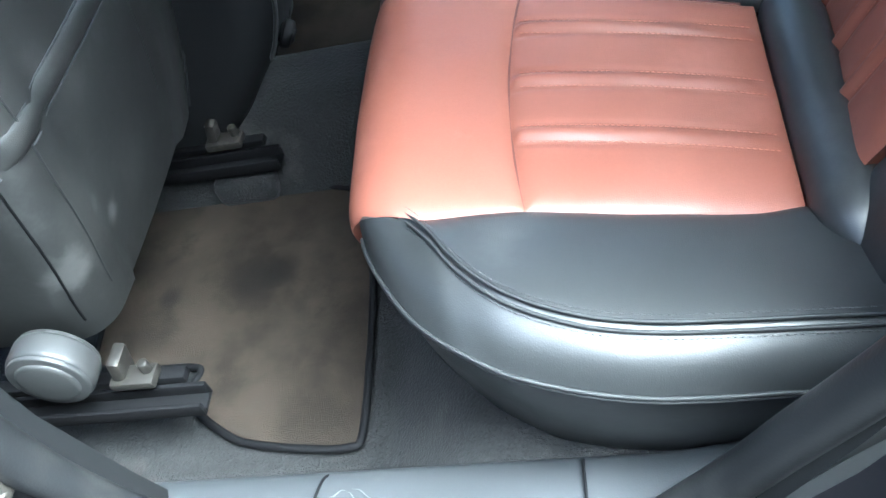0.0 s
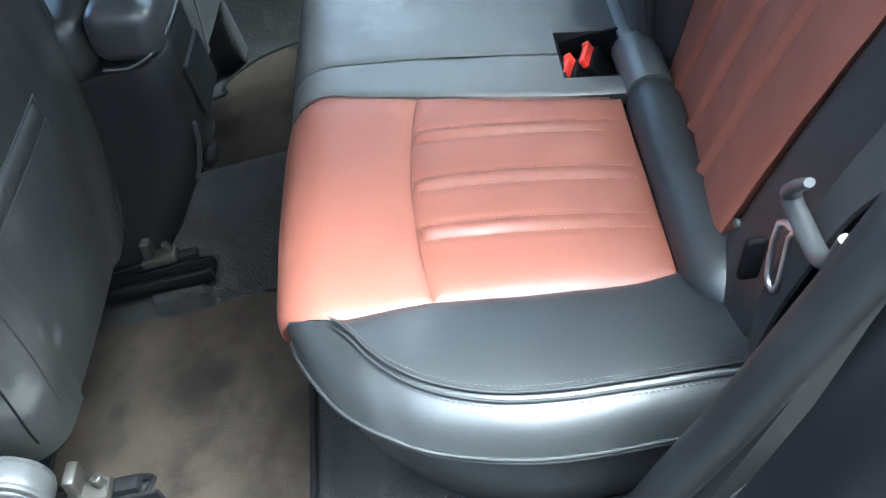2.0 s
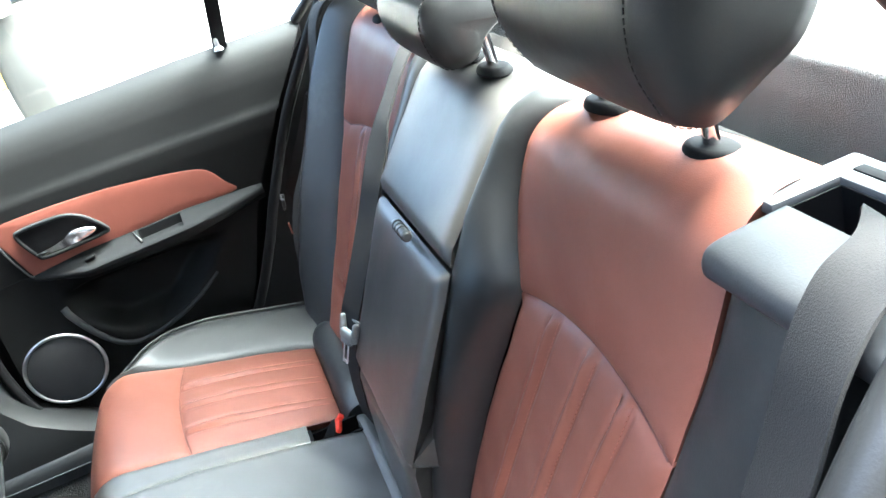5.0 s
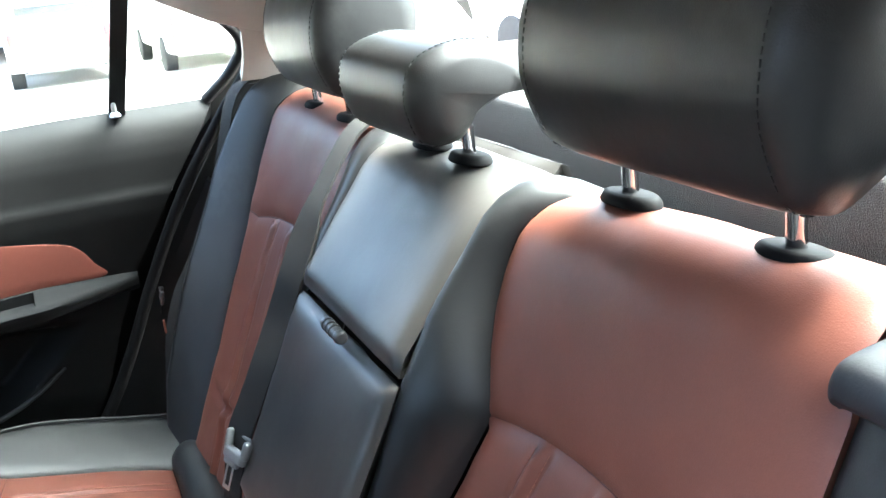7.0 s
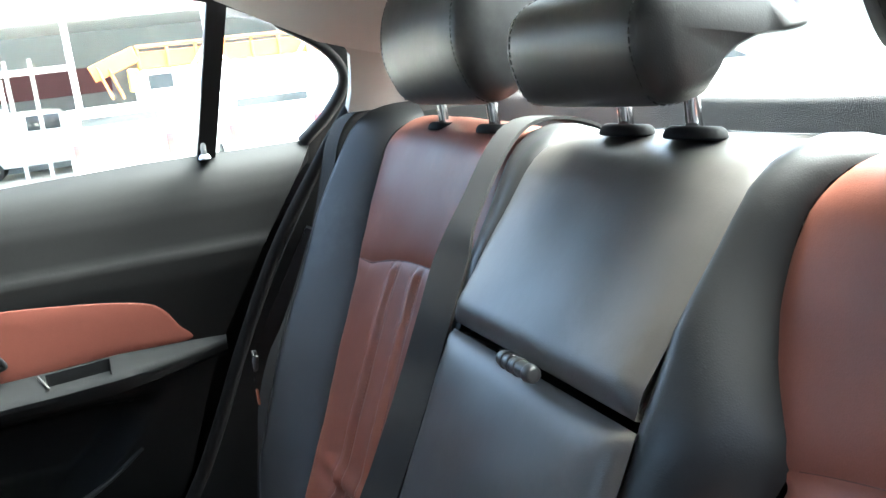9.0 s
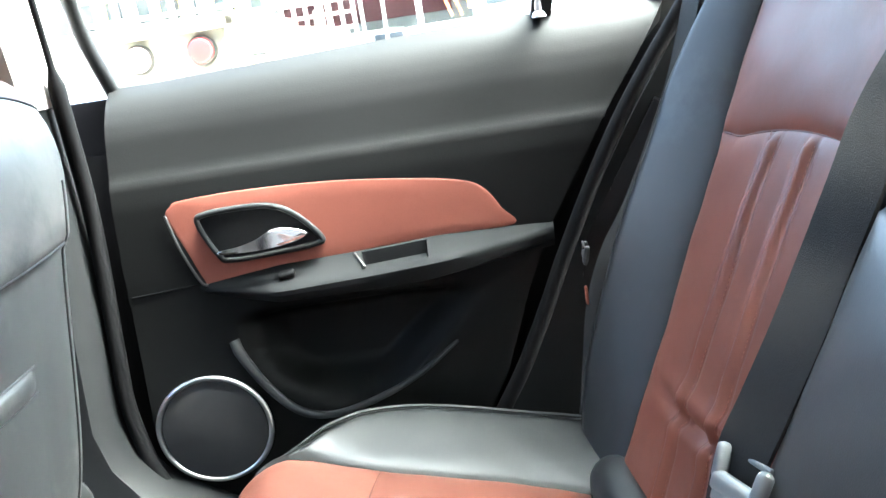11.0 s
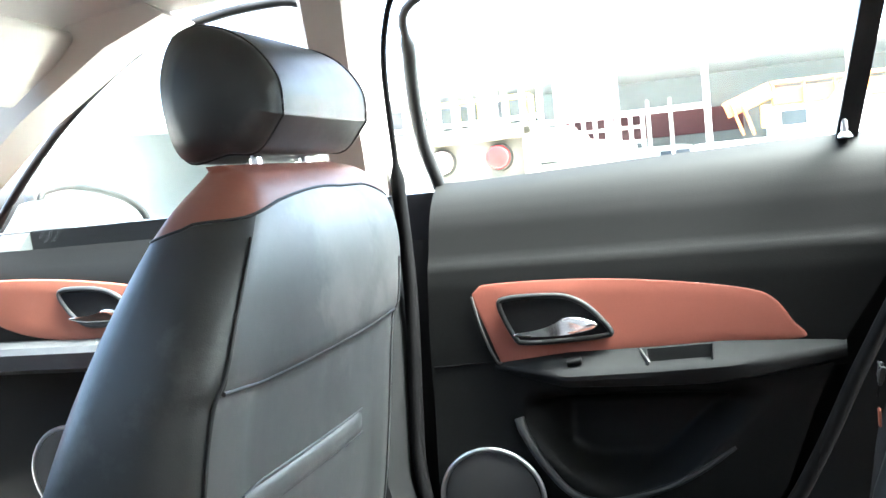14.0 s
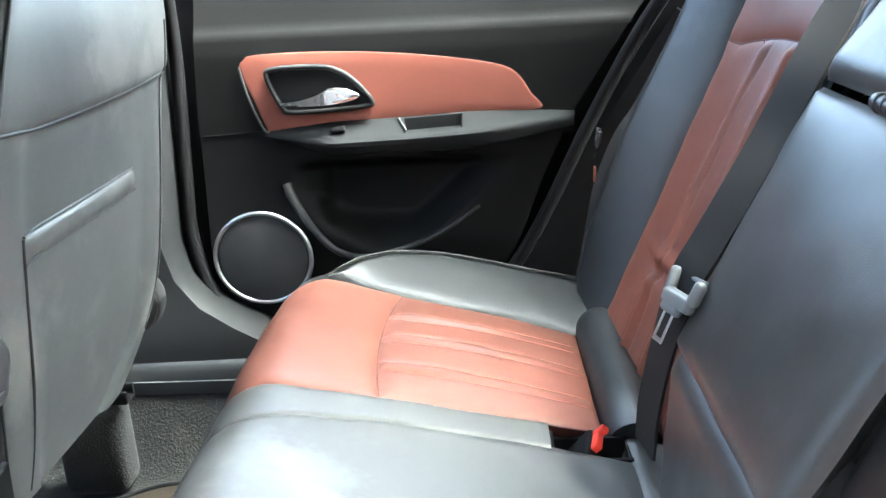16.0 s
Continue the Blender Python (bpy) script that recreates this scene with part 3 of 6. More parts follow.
def back(y, h, off=0.0):
    """A place on the backrest: h metres up its face from its foot, round the top for large h."""
    y, h = np.broadcast_arrays(np.asarray(y, float), np.asarray(h, float))
    a0 = -math.asin(LEAN_C)
    ang = a0 + np.clip((h - H1) / RB, 0, 2.6)
    nx, nz = np.sin(ang), np.cos(ang)
    hh = np.minimum(h, H1)
    cx, cz = 0.39 + LEAN_S * H1 + RB * LEAN_C, 0.515 + LEAN_C * H1 - RB * LEAN_S
    x = np.where(h < H1, 0.39 + LEAN_S * hh, cx + RB * nx)
    z = np.where(h < H1, 0.515 + LEAN_C * hh, cz + RB * nz)
    return x + nx * off, y, z + nz * off


def back_panel(name, y0, y1, h0, h1, mat, parent, sg=1, **kw):
    return skin(name, lambda a, b, h: back(b, a, h), h0, h1, y0, y1, mat, parent, sg, **kw)


backrest = thing("rear_bench_back", "red and black leather rear seat backrest with pleated panels", "seat backrest")
OUT = curve_of((0.0, 0.463), (0.09, 0.480), (0.2, 0.498), (0.3, 0.521), (0.4, 0.540), (0.45, 0.552), (0.5, 0.563), (0.57, 0.572), (0.65, 0.570), (0.72, 0.56))
IN = curve_of((0.0, 0.158), (0.08, 0.155), (0.15, 0.154), (0.22, 0.163), (0.3, 0.180), (0.36, 0.199), (0.41, 0.216), (0.435, 0.210), (0.465, 0.206), (0.5, 0.205), (0.56, 0.210), (0.6, 0.218), (0.64, 0.235), (0.74, 0.245))
OUT_NEAR = curve_of((0.0, 0.440), (0.09, 0.452), (0.2, 0.468), (0.3, 0.487), (0.4, 0.502), (0.45, 0.510), (0.5, 0.518), (0.55, 0.518), (0.59, 0.508), (0.63, 0.500), (0.72, 0.494))
IN_NEAR = curve_of((0.0, 0.158), (0.08, 0.155), (0.15, 0.154), (0.22, 0.163), (0.3, 0.180), (0.36, 0.199), (0.41, 0.214), (0.435, 0.199), (0.465, 0.183), (0.5, 0.173), (0.53, 0.172), (0.56, 0.176), (0.6, 0.188), (0.64, 0.202), (0.74, 0.22))
RIB_B = (0.295, 0.371, 0.438)


def crease(sg, h, y):
    """The far lower panel sags in a slanting fold; the near one is smooth."""
    if sg < 0:
        return 0
    line = (h - 0.158) + 0.012 * np.sin((y - 0.28) * 14)
    along = np.clip((0.475 - y) / 0.09, 0, 1) * np.clip((y - 0.24) / 0.05, 0, 1)
    return (0.005 * np.exp(-((line - 0.013) / 0.012) ** 2) - 0.0065 * np.exp(-((line + 0.003) / 0.006) ** 2) + 0.003 * np.exp(-((line + 0.018) / 0.012) ** 2)) * along


def seam_back(y):
    return 0.402 + 0.022 * np.clip(1 - ((np.abs(y) - 0.352) / 0.150) ** 2, 0, 1)


for sg in (-1, 1):
    SLANT = 0.10 if sg < 0 else 0.055
    red_in, red_out = (IN_NEAR, OUT_NEAR) if sg < 0 else (IN, OUT)
    rib_at = RIB_B if sg < 0 else [c - 0.014 for c in RIB_B]
    puff = 0.0 if sg < 0 else -0.008
    back_panel("upper_panel", red_in, red_out, seam_back, 0.72, RED, backrest, sg, nu=48, nv=44, edges=(1, 0, 1, 1), crown=0.006, relief=lambda a, b, u, v: (0.014 + puff * np.clip((a - 0.42) / 0.12, 0, 1) * np.clip((0.66 - a) / 0.08, 0, 1)) * v ** 2, label="smooth red leather upper panel")
    back_panel("lower_panel", red_in, red_out, -0.04, seam_back, RED, backrest, sg, nu=90, nv=150, edges=(0, 1, 1, 1), crown=0.008,
               relief=lambda a, b, u, v: sum(pleat(b - lerp(c - SLANT, c, u), 0.0052) for c in rib_at) * np.clip((1 - u) / 0.03, 0, 1) + (0.014 + 0.022 * np.clip(1 - a / 0.38, 0, 1)) * v ** 2 + crease(sg, a, b), label="pleated red leather lower panel")
    lines = []
    for c in rib_at:
        for o in (-0.0092, 0.0092):
            h = np.linspace(0.06, 0.418, 80)
            u = (h + 0.04) / 0.46
            yy = lerp(c - SLANT, c, u) + o
            lines.append(np.stack(back(sg * yy, h, 0.0002 + pleat(o, 0.0052) + 0.008 * (np.sin(math.pi * np.clip(u, 0, 1)) * np.sin(math.pi * np.clip((yy - red_in(h)) / (red_out(h) - red_in(h)), 0, 1))) ** 0.8 + (0.014 + 0.022 * np.clip(1 - h / 0.38, 0, 1)) * ((yy - red_in(h)) / (red_out(h) - red_in(h))) ** 2 + crease(sg, h, yy)), -1))
    stitches("stitching", lines, THREAD_RED, backrest)
    y = np.linspace(float(red_in(0.41)) + 0.004, float(red_out(0.41)) - 0.004, 24)
    tube("seam", np.stack(back(sg * y, seam_back(y), -0.0062 + 0.014 * ((y - y[0]) / (y[-1] - y[0])) ** 2), -1), 0.0016, DARK_RED, backrest, steps=1)
    back_panel("inner_bolster", curve_of((0.0, 0.10), (0.2, 0.126), (0.385, 0.136), (0.7, 0.140)), lambda a: red_in(a) + 0.0005, -0.02, 0.72, LEATHER, backrest, sg, nu=50, nv=22, edges=(0, 0, 1, 1), r=0.007, d=0.007, crown=0.006, lift=0.002,
               relief=lambda a, b, u, v: np.interp(a, [0.0, 0.1, 0.2, 0.40, 0.46, 0.56, 0.62], [0.004, 0.030, 0.046, 0.046, 0.040, 0.012, 0.0]) * np.clip(1 - v, 0, 1) ** 0.75, label="black leather inner bolster")
    wing = lambda a, v: (np.interp(a, [0.0, 0.1, 0.25, 0.45, 0.6], [0.012, 0.036, 0.046, 0.040, 0.016]) * np.clip(v / 0.75, 0, 1) ** 1.3 if sg > 0 else 0)
    out2 = curve_of((0.0, 0.575), (0.08, 0.600), (0.2, 0.622), (0.4, 0.645), (0.5, 0.645), (0.6, 0.64), (0.7, 0.63))
    back_panel("side_bolster", red_out, out2, -0.02, 0.62 if sg > 0 else 0.548, LEATHER, backrest, sg, nu=44, nv=24, edges=(0, 0, 1, 0), r=0.010, d=0.008, crown=0.002, lift=0.012,
               relief=lambda a, b, u, v: 0.018 * np.clip(1 - a / 0.38, 0, 1) + 0.006 * np.sin(math.pi * np.clip(v * 0.9, 0, 1)) ** 1.2 - 0.08 * np.clip((v - (0.74 if sg < 0 else 0.84)) / (0.26 if sg < 0 else 0.16), 0, 1) ** 2 + wing(a, v), label="black leather side bolster")
# armrest, panel and apron wear the leather with front light in its colour
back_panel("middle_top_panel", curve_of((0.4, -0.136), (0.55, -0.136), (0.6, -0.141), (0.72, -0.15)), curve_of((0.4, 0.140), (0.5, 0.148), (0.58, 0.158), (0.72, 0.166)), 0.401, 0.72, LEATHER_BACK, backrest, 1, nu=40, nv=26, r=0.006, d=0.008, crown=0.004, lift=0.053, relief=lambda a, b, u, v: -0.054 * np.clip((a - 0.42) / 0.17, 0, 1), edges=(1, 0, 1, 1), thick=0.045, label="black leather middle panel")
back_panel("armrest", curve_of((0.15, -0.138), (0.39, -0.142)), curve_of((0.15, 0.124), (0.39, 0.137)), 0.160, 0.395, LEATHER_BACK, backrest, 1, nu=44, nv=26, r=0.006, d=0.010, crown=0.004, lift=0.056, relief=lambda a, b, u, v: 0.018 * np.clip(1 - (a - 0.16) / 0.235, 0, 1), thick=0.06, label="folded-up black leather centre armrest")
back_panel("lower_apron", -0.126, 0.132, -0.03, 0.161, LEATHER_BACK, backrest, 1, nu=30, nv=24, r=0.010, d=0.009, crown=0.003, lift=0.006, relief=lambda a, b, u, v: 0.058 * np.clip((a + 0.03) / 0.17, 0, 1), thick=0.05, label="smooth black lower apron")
part("foot", rbox(0.10, 1.16, 0.14, 0.02, 2, pose(0.50, 0, 0.46)), BLACK, backrest, "dark lower edge")
part("shell", rbox(0.05, 1.12, 0.62, 0.02, 2, pose(0.60, 0, 0.74, 0, 22.5, 0)), BLACK, backrest, "dark back shell")
lx, _, lz = back(0, 0.400, 0.064)
part("armrest_latch", joined(cyl(0.0062, 0.0062, 0.044, 16, pose(lx, -0.014, lz, 90, 0, 0), 0.002), *[cyl(0.0072, 0.0072, 0.005, 16, pose(lx, q, lz, 90, 0, 0), 0.001) for q in (-0.020, -0.010, 0.0)], cyl(0.0074, 0.006, 0.009, 16, pose(lx, -0.038, lz, 90, 0, 0), 0.002)), CAP, backrest, "ribbed dark shiny pull latch")


# ---- headrests ----
def headrest(name, label, y, w, profile, posts, mat=LEATHER, seam=0.8, post_z=(1.040, 1.13), post_x=0.65, group="", thread=True):
    """A stuffed head restraint: a side profile swept across, on two posts."""
    ob = thing(name, label, "headrest", group=group)
    pr = smooth_points([(a, 0, b) for a, b in profile], 5, True)
    c = pr.mean(0)
    rings = []
    for k in np.linspace(-1, 1, 25):
        e = (1 - abs(k) ** 5) ** 0.36 if abs(k) < 1 else 0.0
        sc = 0.80 + 0.20 * e if abs(k) < 0.985 else 0.62
        if abs(abs(k) - seam) < 0.03:
            sc -= 0.012
        rings.append([(c[0] + (q[0] - c[0]) * sc, y + k * w / 2, c[2] + (q[2] - c[2]) * sc) for q in pr])
    cushion = loft("cushion", rings, mat, ob, angle=70)
    for s in (-1, 1):
        k = s * seam
        sc = 0.80 + 0.20 * (1 - abs(k) ** 5) ** 0.36 + 0.004
        line = [(c[0] + (q[0] - c[0]) * sc, y + (k + 0.03 * s) * w / 2, c[2] + (q[2] - c[2]) * sc) for q in pr]
        if thread:
            stitches("stitching", [line], THREAD, cushion, (0.004, 0.0011), 0.002)
        else:
            tube("seam", line, 0.0011, LEATHER, cushion, "sewn seam", closed=True, steps=1)
    for p in posts:
        post = tube("post", [(post_x, p, post_z[0]), (post_x - 0.002, p, (post_z[0] + post_z[1]) / 2), (post_x - 0.004, p, post_z[1])], 0.0062, CHROME, ob, "chrome post", n=14, up=(0, 1, 0))
        part("post_sleeve", cyl(0.024, 0.020, 0.010, 24, pose(post_x, p, post_z[0] + 0.004, 0, 8, 0) @ Matrix.Diagonal((0.85, 1.25, 1, 1)), 0.004), BLACK, ob, "black plastic post sleeve")
    return ob


OUTER = ((0.595, 1.105), (0.580, 1.15), (0.590, 1.205), (0.625, 1.245), (0.675, 1.250), (0.715, 1.215), (0.72, 1.165), (0.700, 1.125), (0.665, 1.105), (0.63, 1.088), (0.61, 1.09))
headrest("headrest", "black leather outer rear headrest on chrome posts", -0.350, 0.265, [(a, b + 0.010) for a, b in OUTER], (-0.421, -0.264), LEATHER, post_z=(1.056, 1.15), post_x=0.652, group="rear headrests")
headrest("headrest", "black leather outer rear headrest on chrome posts", 0.372, 0.26, [(a, b - 0.008) for a, b in OUTER], (0.29, 0.43), post_z=(1.048, 1.13), post_x=0.632, group="rear headrests")
MIDDLE = ((0.560, 1.095), (0.552, 1.13), (0.566, 1.16), (0.61, 1.172), (0.655, 1.160), (0.692, 1.130), (0.688, 1.121), (0.648, 1.119), (0.617, 1.105), (0.601, 1.086), (0.575, 1.082))
headrest("headrest", "low black leather middle headrest with rear-swept top", 0.0, 0.20, MIDDLE, (0.046, -0.040), post_x=0.633, post_z=(1.052, 1.135), group="rear headrests")


# ---- rear belts and buckles ----
# pale base carries the bright reflection on the near bezel frame
GUIDE = material("grey_bezel_plastic_with_reflection", (0.070, 0.072, 0.073), 0.42, vary=0.1, scale=12, grain=500, bump=0.1, depth=0.0005)
TAG = material("faded_orange_tag", (0.30, 0.09, 0.05), 0.7, vary=0.1, scale=20, bump=0.1)


def axes(at, x, z):
    """A pose by its place, its x axis and, roughly, its z axis."""
    x, z = Vector(x).normalized(), Vector(z)
    y = z.cross(x).normalized()
    z = x.cross(y)
    m = Matrix((x, y, z)).transposed().to_4x4()
    m.translation = at
    return m


def tongue(name, m, parent, size=0.74, mat=None):
    """A belt tongue: plastic grip frame and slotted steel blade, in the plane x, z of m."""
    k = Matrix.Scale(size, 4)
    grip = joined(rbox(0.072, 0.014, 0.020, 0.006, 3, pose(0.0, 0, -0.011)), rbox(0.014, 0.013, 0.034, 0.005, 3, pose(-0.033, 0, 0.006, 0, -6, 0)), rbox(0.014, 0.014, 0.030, 0.006, 3, pose(0.035, 0, 0.004, 0, 8, 0)), rbox(0.046, 0.011, 0.016, 0.005, 3, pose(-0.008, 0, -0.022)), rbox(0.062, 0.005, 0.006, 0.002, 2, pose(0, 0.008, 0.018)))
    bmesh.ops.transform(grip, matrix=m @ k, verts=grip.verts)
    g = part(name, grip, mat or TONGUE, parent, "grey plastic belt tongue")
    blade = joined(rbox(0.0045, 0.0022, 0.036, 0.001, 2, pose(-0.020, 0, -0.044)), rbox(0.0045, 0.0022, 0.036, 0.001, 2, pose(0.002, 0, -0.044)), rbox(0.0265, 0.0022, 0.006, 0.001, 2, pose(-0.009, 0, -0.062)))
    bmesh.ops.transform(blade, matrix=m @ k, verts=blade.verts)
    part("blade", blade, BLACK if size < 0.5 else SILVER, g, "slotted steel blade")


belt = thing("seat_belt", "grey middle seat belt hanging down the backrest with its tongue", "seat belt", group="rear seat belts")
BELT_LINE = ((0.200, 0.70, 0.010), (0.205, 0.645, 0.012), (0.204, 0.58, 0.018), (0.189, 0.50, 0.036), (0.178, 0.45, 0.046), (0.165, 0.40, 0.054), (0.160, 0.35, 0.058), (0.148, 0.30, 0.066), (0.144, 0.25, 0.072), (0.142, 0.21, 0.076), (0.152, 0.15, 0.066), (0.168, 0.08, 0.046), (0.180, 0.03, 0.026))
band("webbing", [tuple(float(q) for q in back(y, h, o)) for y, h, o in BELT_LINE], [(0.0, 0.0235, 0.0)] * 4 + [(-0.006, 0.0245, 0.0)] * 6 + [(-0.004, 0.023, 0.0)] * 3, WEB, belt)
bx, by, bz = back(0.128, 0.205, 0.080)
tongue("tongue", axes((float(bx), float(by), float(bz)), (0.16, -0.90, 0.12), (0.42, 0.10, 0.90)), belt, 0.74)
for sg in (-1, 1):
    ob = thing("seat_belt", "grey outer seat belt over the backrest shoulder with a grey tongue", "seat belt", group="rear seat belts")
    line = [(0.655, 0.575, 1.030), (0.648, 0.590, 1.066), (0.616, 0.622, 1.074), (0.584, 0.632, 1.068), (0.561, 0.634, 1.038), (0.543, 0.630, 0.985), (0.518, 0.622, 0.92), (0.462, 0.612, 0.81), (0.428, 0.600, 0.752), (0.402, 0.590, 0.69), (0.386, 0.572, 0.62), (0.372, 0.562, 0.55)]
    shift = 0.0 if sg < 0 else 0.022
    band("webbing", [(x - 0.4 * shift, sg * (y + shift), z) for x, y, z in line], [(0.003, -sg * 0.0235, 0.001)] * 8 + [(0.006, -sg * 0.022, -0.004)] * 4, WEB, ob)
    if sg < 0:
        grip = tube("tongue", [(0.402, -0.605, 0.775), (0.399, -0.590, 0.758), (0.399, -0.582, 0.742), (0.400, -0.604, 0.736), (0.400, -0.630, 0.737), (0.401, -0.648, 0.752), (0.402, -0.660, 0.783)], lambda t: 0.0072 - 0.0034 * abs(2 * t - 1) ** 3, GREY_COVER, ob, "grey plastic belt tongue", n=12, flat=0.8)
        tube("blade", [(0.396, -0.602, 0.728), (0.395, -0.592, 0.714), (0.387, -0.590, 0.662), (0.386, -0.574, 0.660), (0.394, -0.575, 0.712)], 0.0024, SILVER, grip, "slotted steel blade", closed=True, steps=3)
        part("belt_stop", rbox(0.018, 0.009, 0.042, 0.006, 3, pose(0.386, -0.536, 0.636, 0, 14, 6)), BLACK, ob, "black belt anchor cover")
    else:
        tongue("tongue", axes((0.390, 0.622, 0.762), (0.10, 0.98, 0), (0.20, 0.0, 0.98)), ob, 0.45, GREY_COVER)
        part("belt_tag", rbox(0.003, 0.008, 0.022, 0.001, 1, pose(0.384, 0.612, 0.712)), TAG, ob, "small orange belt tag")
    part("stop_button", cyl(0.0042, 0.0042, 0.004, 12, pose(*((0.384, -0.503, 0.642) if sg < 0 else (0.392, 0.526, 0.595)), 0, -68, 0), 0.001), GREY_COVER, ob, "small belt stop button")
    # moulded shoulder bezel that guides the belt
    y = lambda v: sg * v
    bz = thing("belt_guide", "grey plastic belt guide bezel on the backrest shoulder", "belt guide", group="belt guides")

    def cover(u, v, sg=sg):
        q = smooth_points([(0.582, 0, 1.030), (0.574, 0, 1.038), (0.575, 0, 1.050), (0.587, 0, 1.057), (0.636, 0, 1.060)], 6)
        k = u * (len(q) - 1)
        x, z = np.interp(k, np.arange(len(q)), q[:, 0]), np.interp(k, np.arange(len(q)), q[:, 2])
        edge = np.clip(np.abs(2 * v - 1) - 0.86, 0, 1) / 0.14
        return x + 0.006 * edge ** 2 + 0.006 * v + (0.028 if sg > 0 else 0), sg * (lerp(0.512, 0.668, v) + (0.03 if sg > 0 else 0)), z - 0.003 - (0.028 if sg > 0 else 0) - 0.006 * edge ** 2 - 0.006 * v
    sheet("front_cover", cover, 30, 24, PLASTIC_GREY if sg < 0 else PLASTIC, bz, 0.006, sg, "rounded grey front cover")
    # only the near frame has the reflection in its colour
    gm = GUIDE if sg < 0 else PLASTIC
    dz = 0.0 if sg < 0 else -0.022
    part("frame", joined(rbox(0.078, 0.020, 0.010, 0.003, 2, pose(0.668, y(0.505), 1.053 + dz)), rbox(0.078, 0.060, 0.010, 0.003, 2, pose(0.668, y(0.633), 1.050 + dz, 0, 0, 0)), rbox(0.030, 0.170, 0.010, 0.003, 2, pose(0.694, y(0.578), 1.0525 + dz))), gm, bz, "grey frame round the belt slot")
    part("slot", joined(rbox(0.05, 0.004, 0.05, 0, 1, pose(0.656, y(0.5145), 1.027 + dz)), rbox(0.05, 0.004, 0.05, 0, 1, pose(0.656, y(0.604), 1.025 + dz)), rbox(0.004, 0.09, 0.05, 0, 1, pose(0.680, y(0.558), 1.027 + dz)), rbox(0.05, 0.09, 0.004, 0, 1, pose(0.656, y(0.558), 1.000 + dz))), BLACK, bz, "deep dark belt slot", smooth=False)
    part("finger_slot", rbox(0.009, 0.034, 0.003, 0.001, 2, pose(0.694, y(0.530), 1.0572 + dz)), BLACK, bz, "small dark slot")
for sg, lab in ((-1, 2), (1, 1)):
    bx, by, bz = cush(0.320, 0.128 if sg < 0 else 0.178)
    for k in range(lab):
        y = sg * by + (0.007 * (2 * k - 1) if lab == 2 else -0.012 * sg)
        bk = thing("belt_buckle", "black seat belt buckle with red push button in the seat pocket", "belt buckle", group="belt buckles")
        m = pose(bx - (0.012 if lab == 2 else 0.006) + 0.024 * k, y + (0.016 if lab == 1 else 0), bz - (0.034 if lab == 2 else 0.024), 42 if lab == 1 else -26, -6 if lab == 1 else 0, 70 if lab == 2 else 78)
        part("housing", rbox(0.040, 0.018, 0.075, 0.004, 3, m @ pose(0, 0, -0.012)), BLACK, bk)
        part("push_button", joined(rbox(0.036 if lab == 2 else 0.022, 0.008, 0.012 if lab == 2 else 0.015, 0.002, 2, m @ pose(0, 0.001, 0.030 if lab == 2 else 0.026)), rbox(0.008, 0.009, 0.016 if lab == 2 else 0.020, 0.002, 2, m @ pose(0.013, 0.001, 0.030))), BUCKLE_RED, bk, "red push button")


# ---- floor, sills and body ----
def slab(name, xs, ys, zf, mat, nx=30, ny=40, thick=0.03, label="", category="", kind="structure"):
    ob = sheet(name, lambda u, v: (lerp(xs[0], xs[1], u), lerp(ys[0], ys[1], v), zf(lerp(xs[0], xs[1], u), lerp(ys[0], ys[1], v))), nx, ny, mat, None, thick, 1, "", 0.0)
    return tagged(ob, label, category, "", kind)


def floor_z(x, y):
    tunnel = 0.115 * np.exp(-(np.abs(y) / 0.105) ** 4)
    heel = 0.12 * np.clip((x - (-0.075)) / 0.12, 0, 1) ** 1.2
    edge = np.where(y > 0, 0.125, 0.09) * np.clip((np.abs(y) - 0.53) / 0.07, 0, 1) ** 2
    return 0.300 + np.maximum(np.maximum(tunnel, heel), edge) + 0.0015 * np.sin(x * 60) * np.sin(y * 47)


slab("floor", (-1.6, 0.78), (-0.625, 0.625), floor_z, CARPET, 90, 70, label="dark grey moulded carpet over the car floor", category="floor")
SCUFF = material("pale_scuffed_plastic", (0.075, 0.075, 0.073), 0.8, vary=0.3, scale=60, bump=0.2)

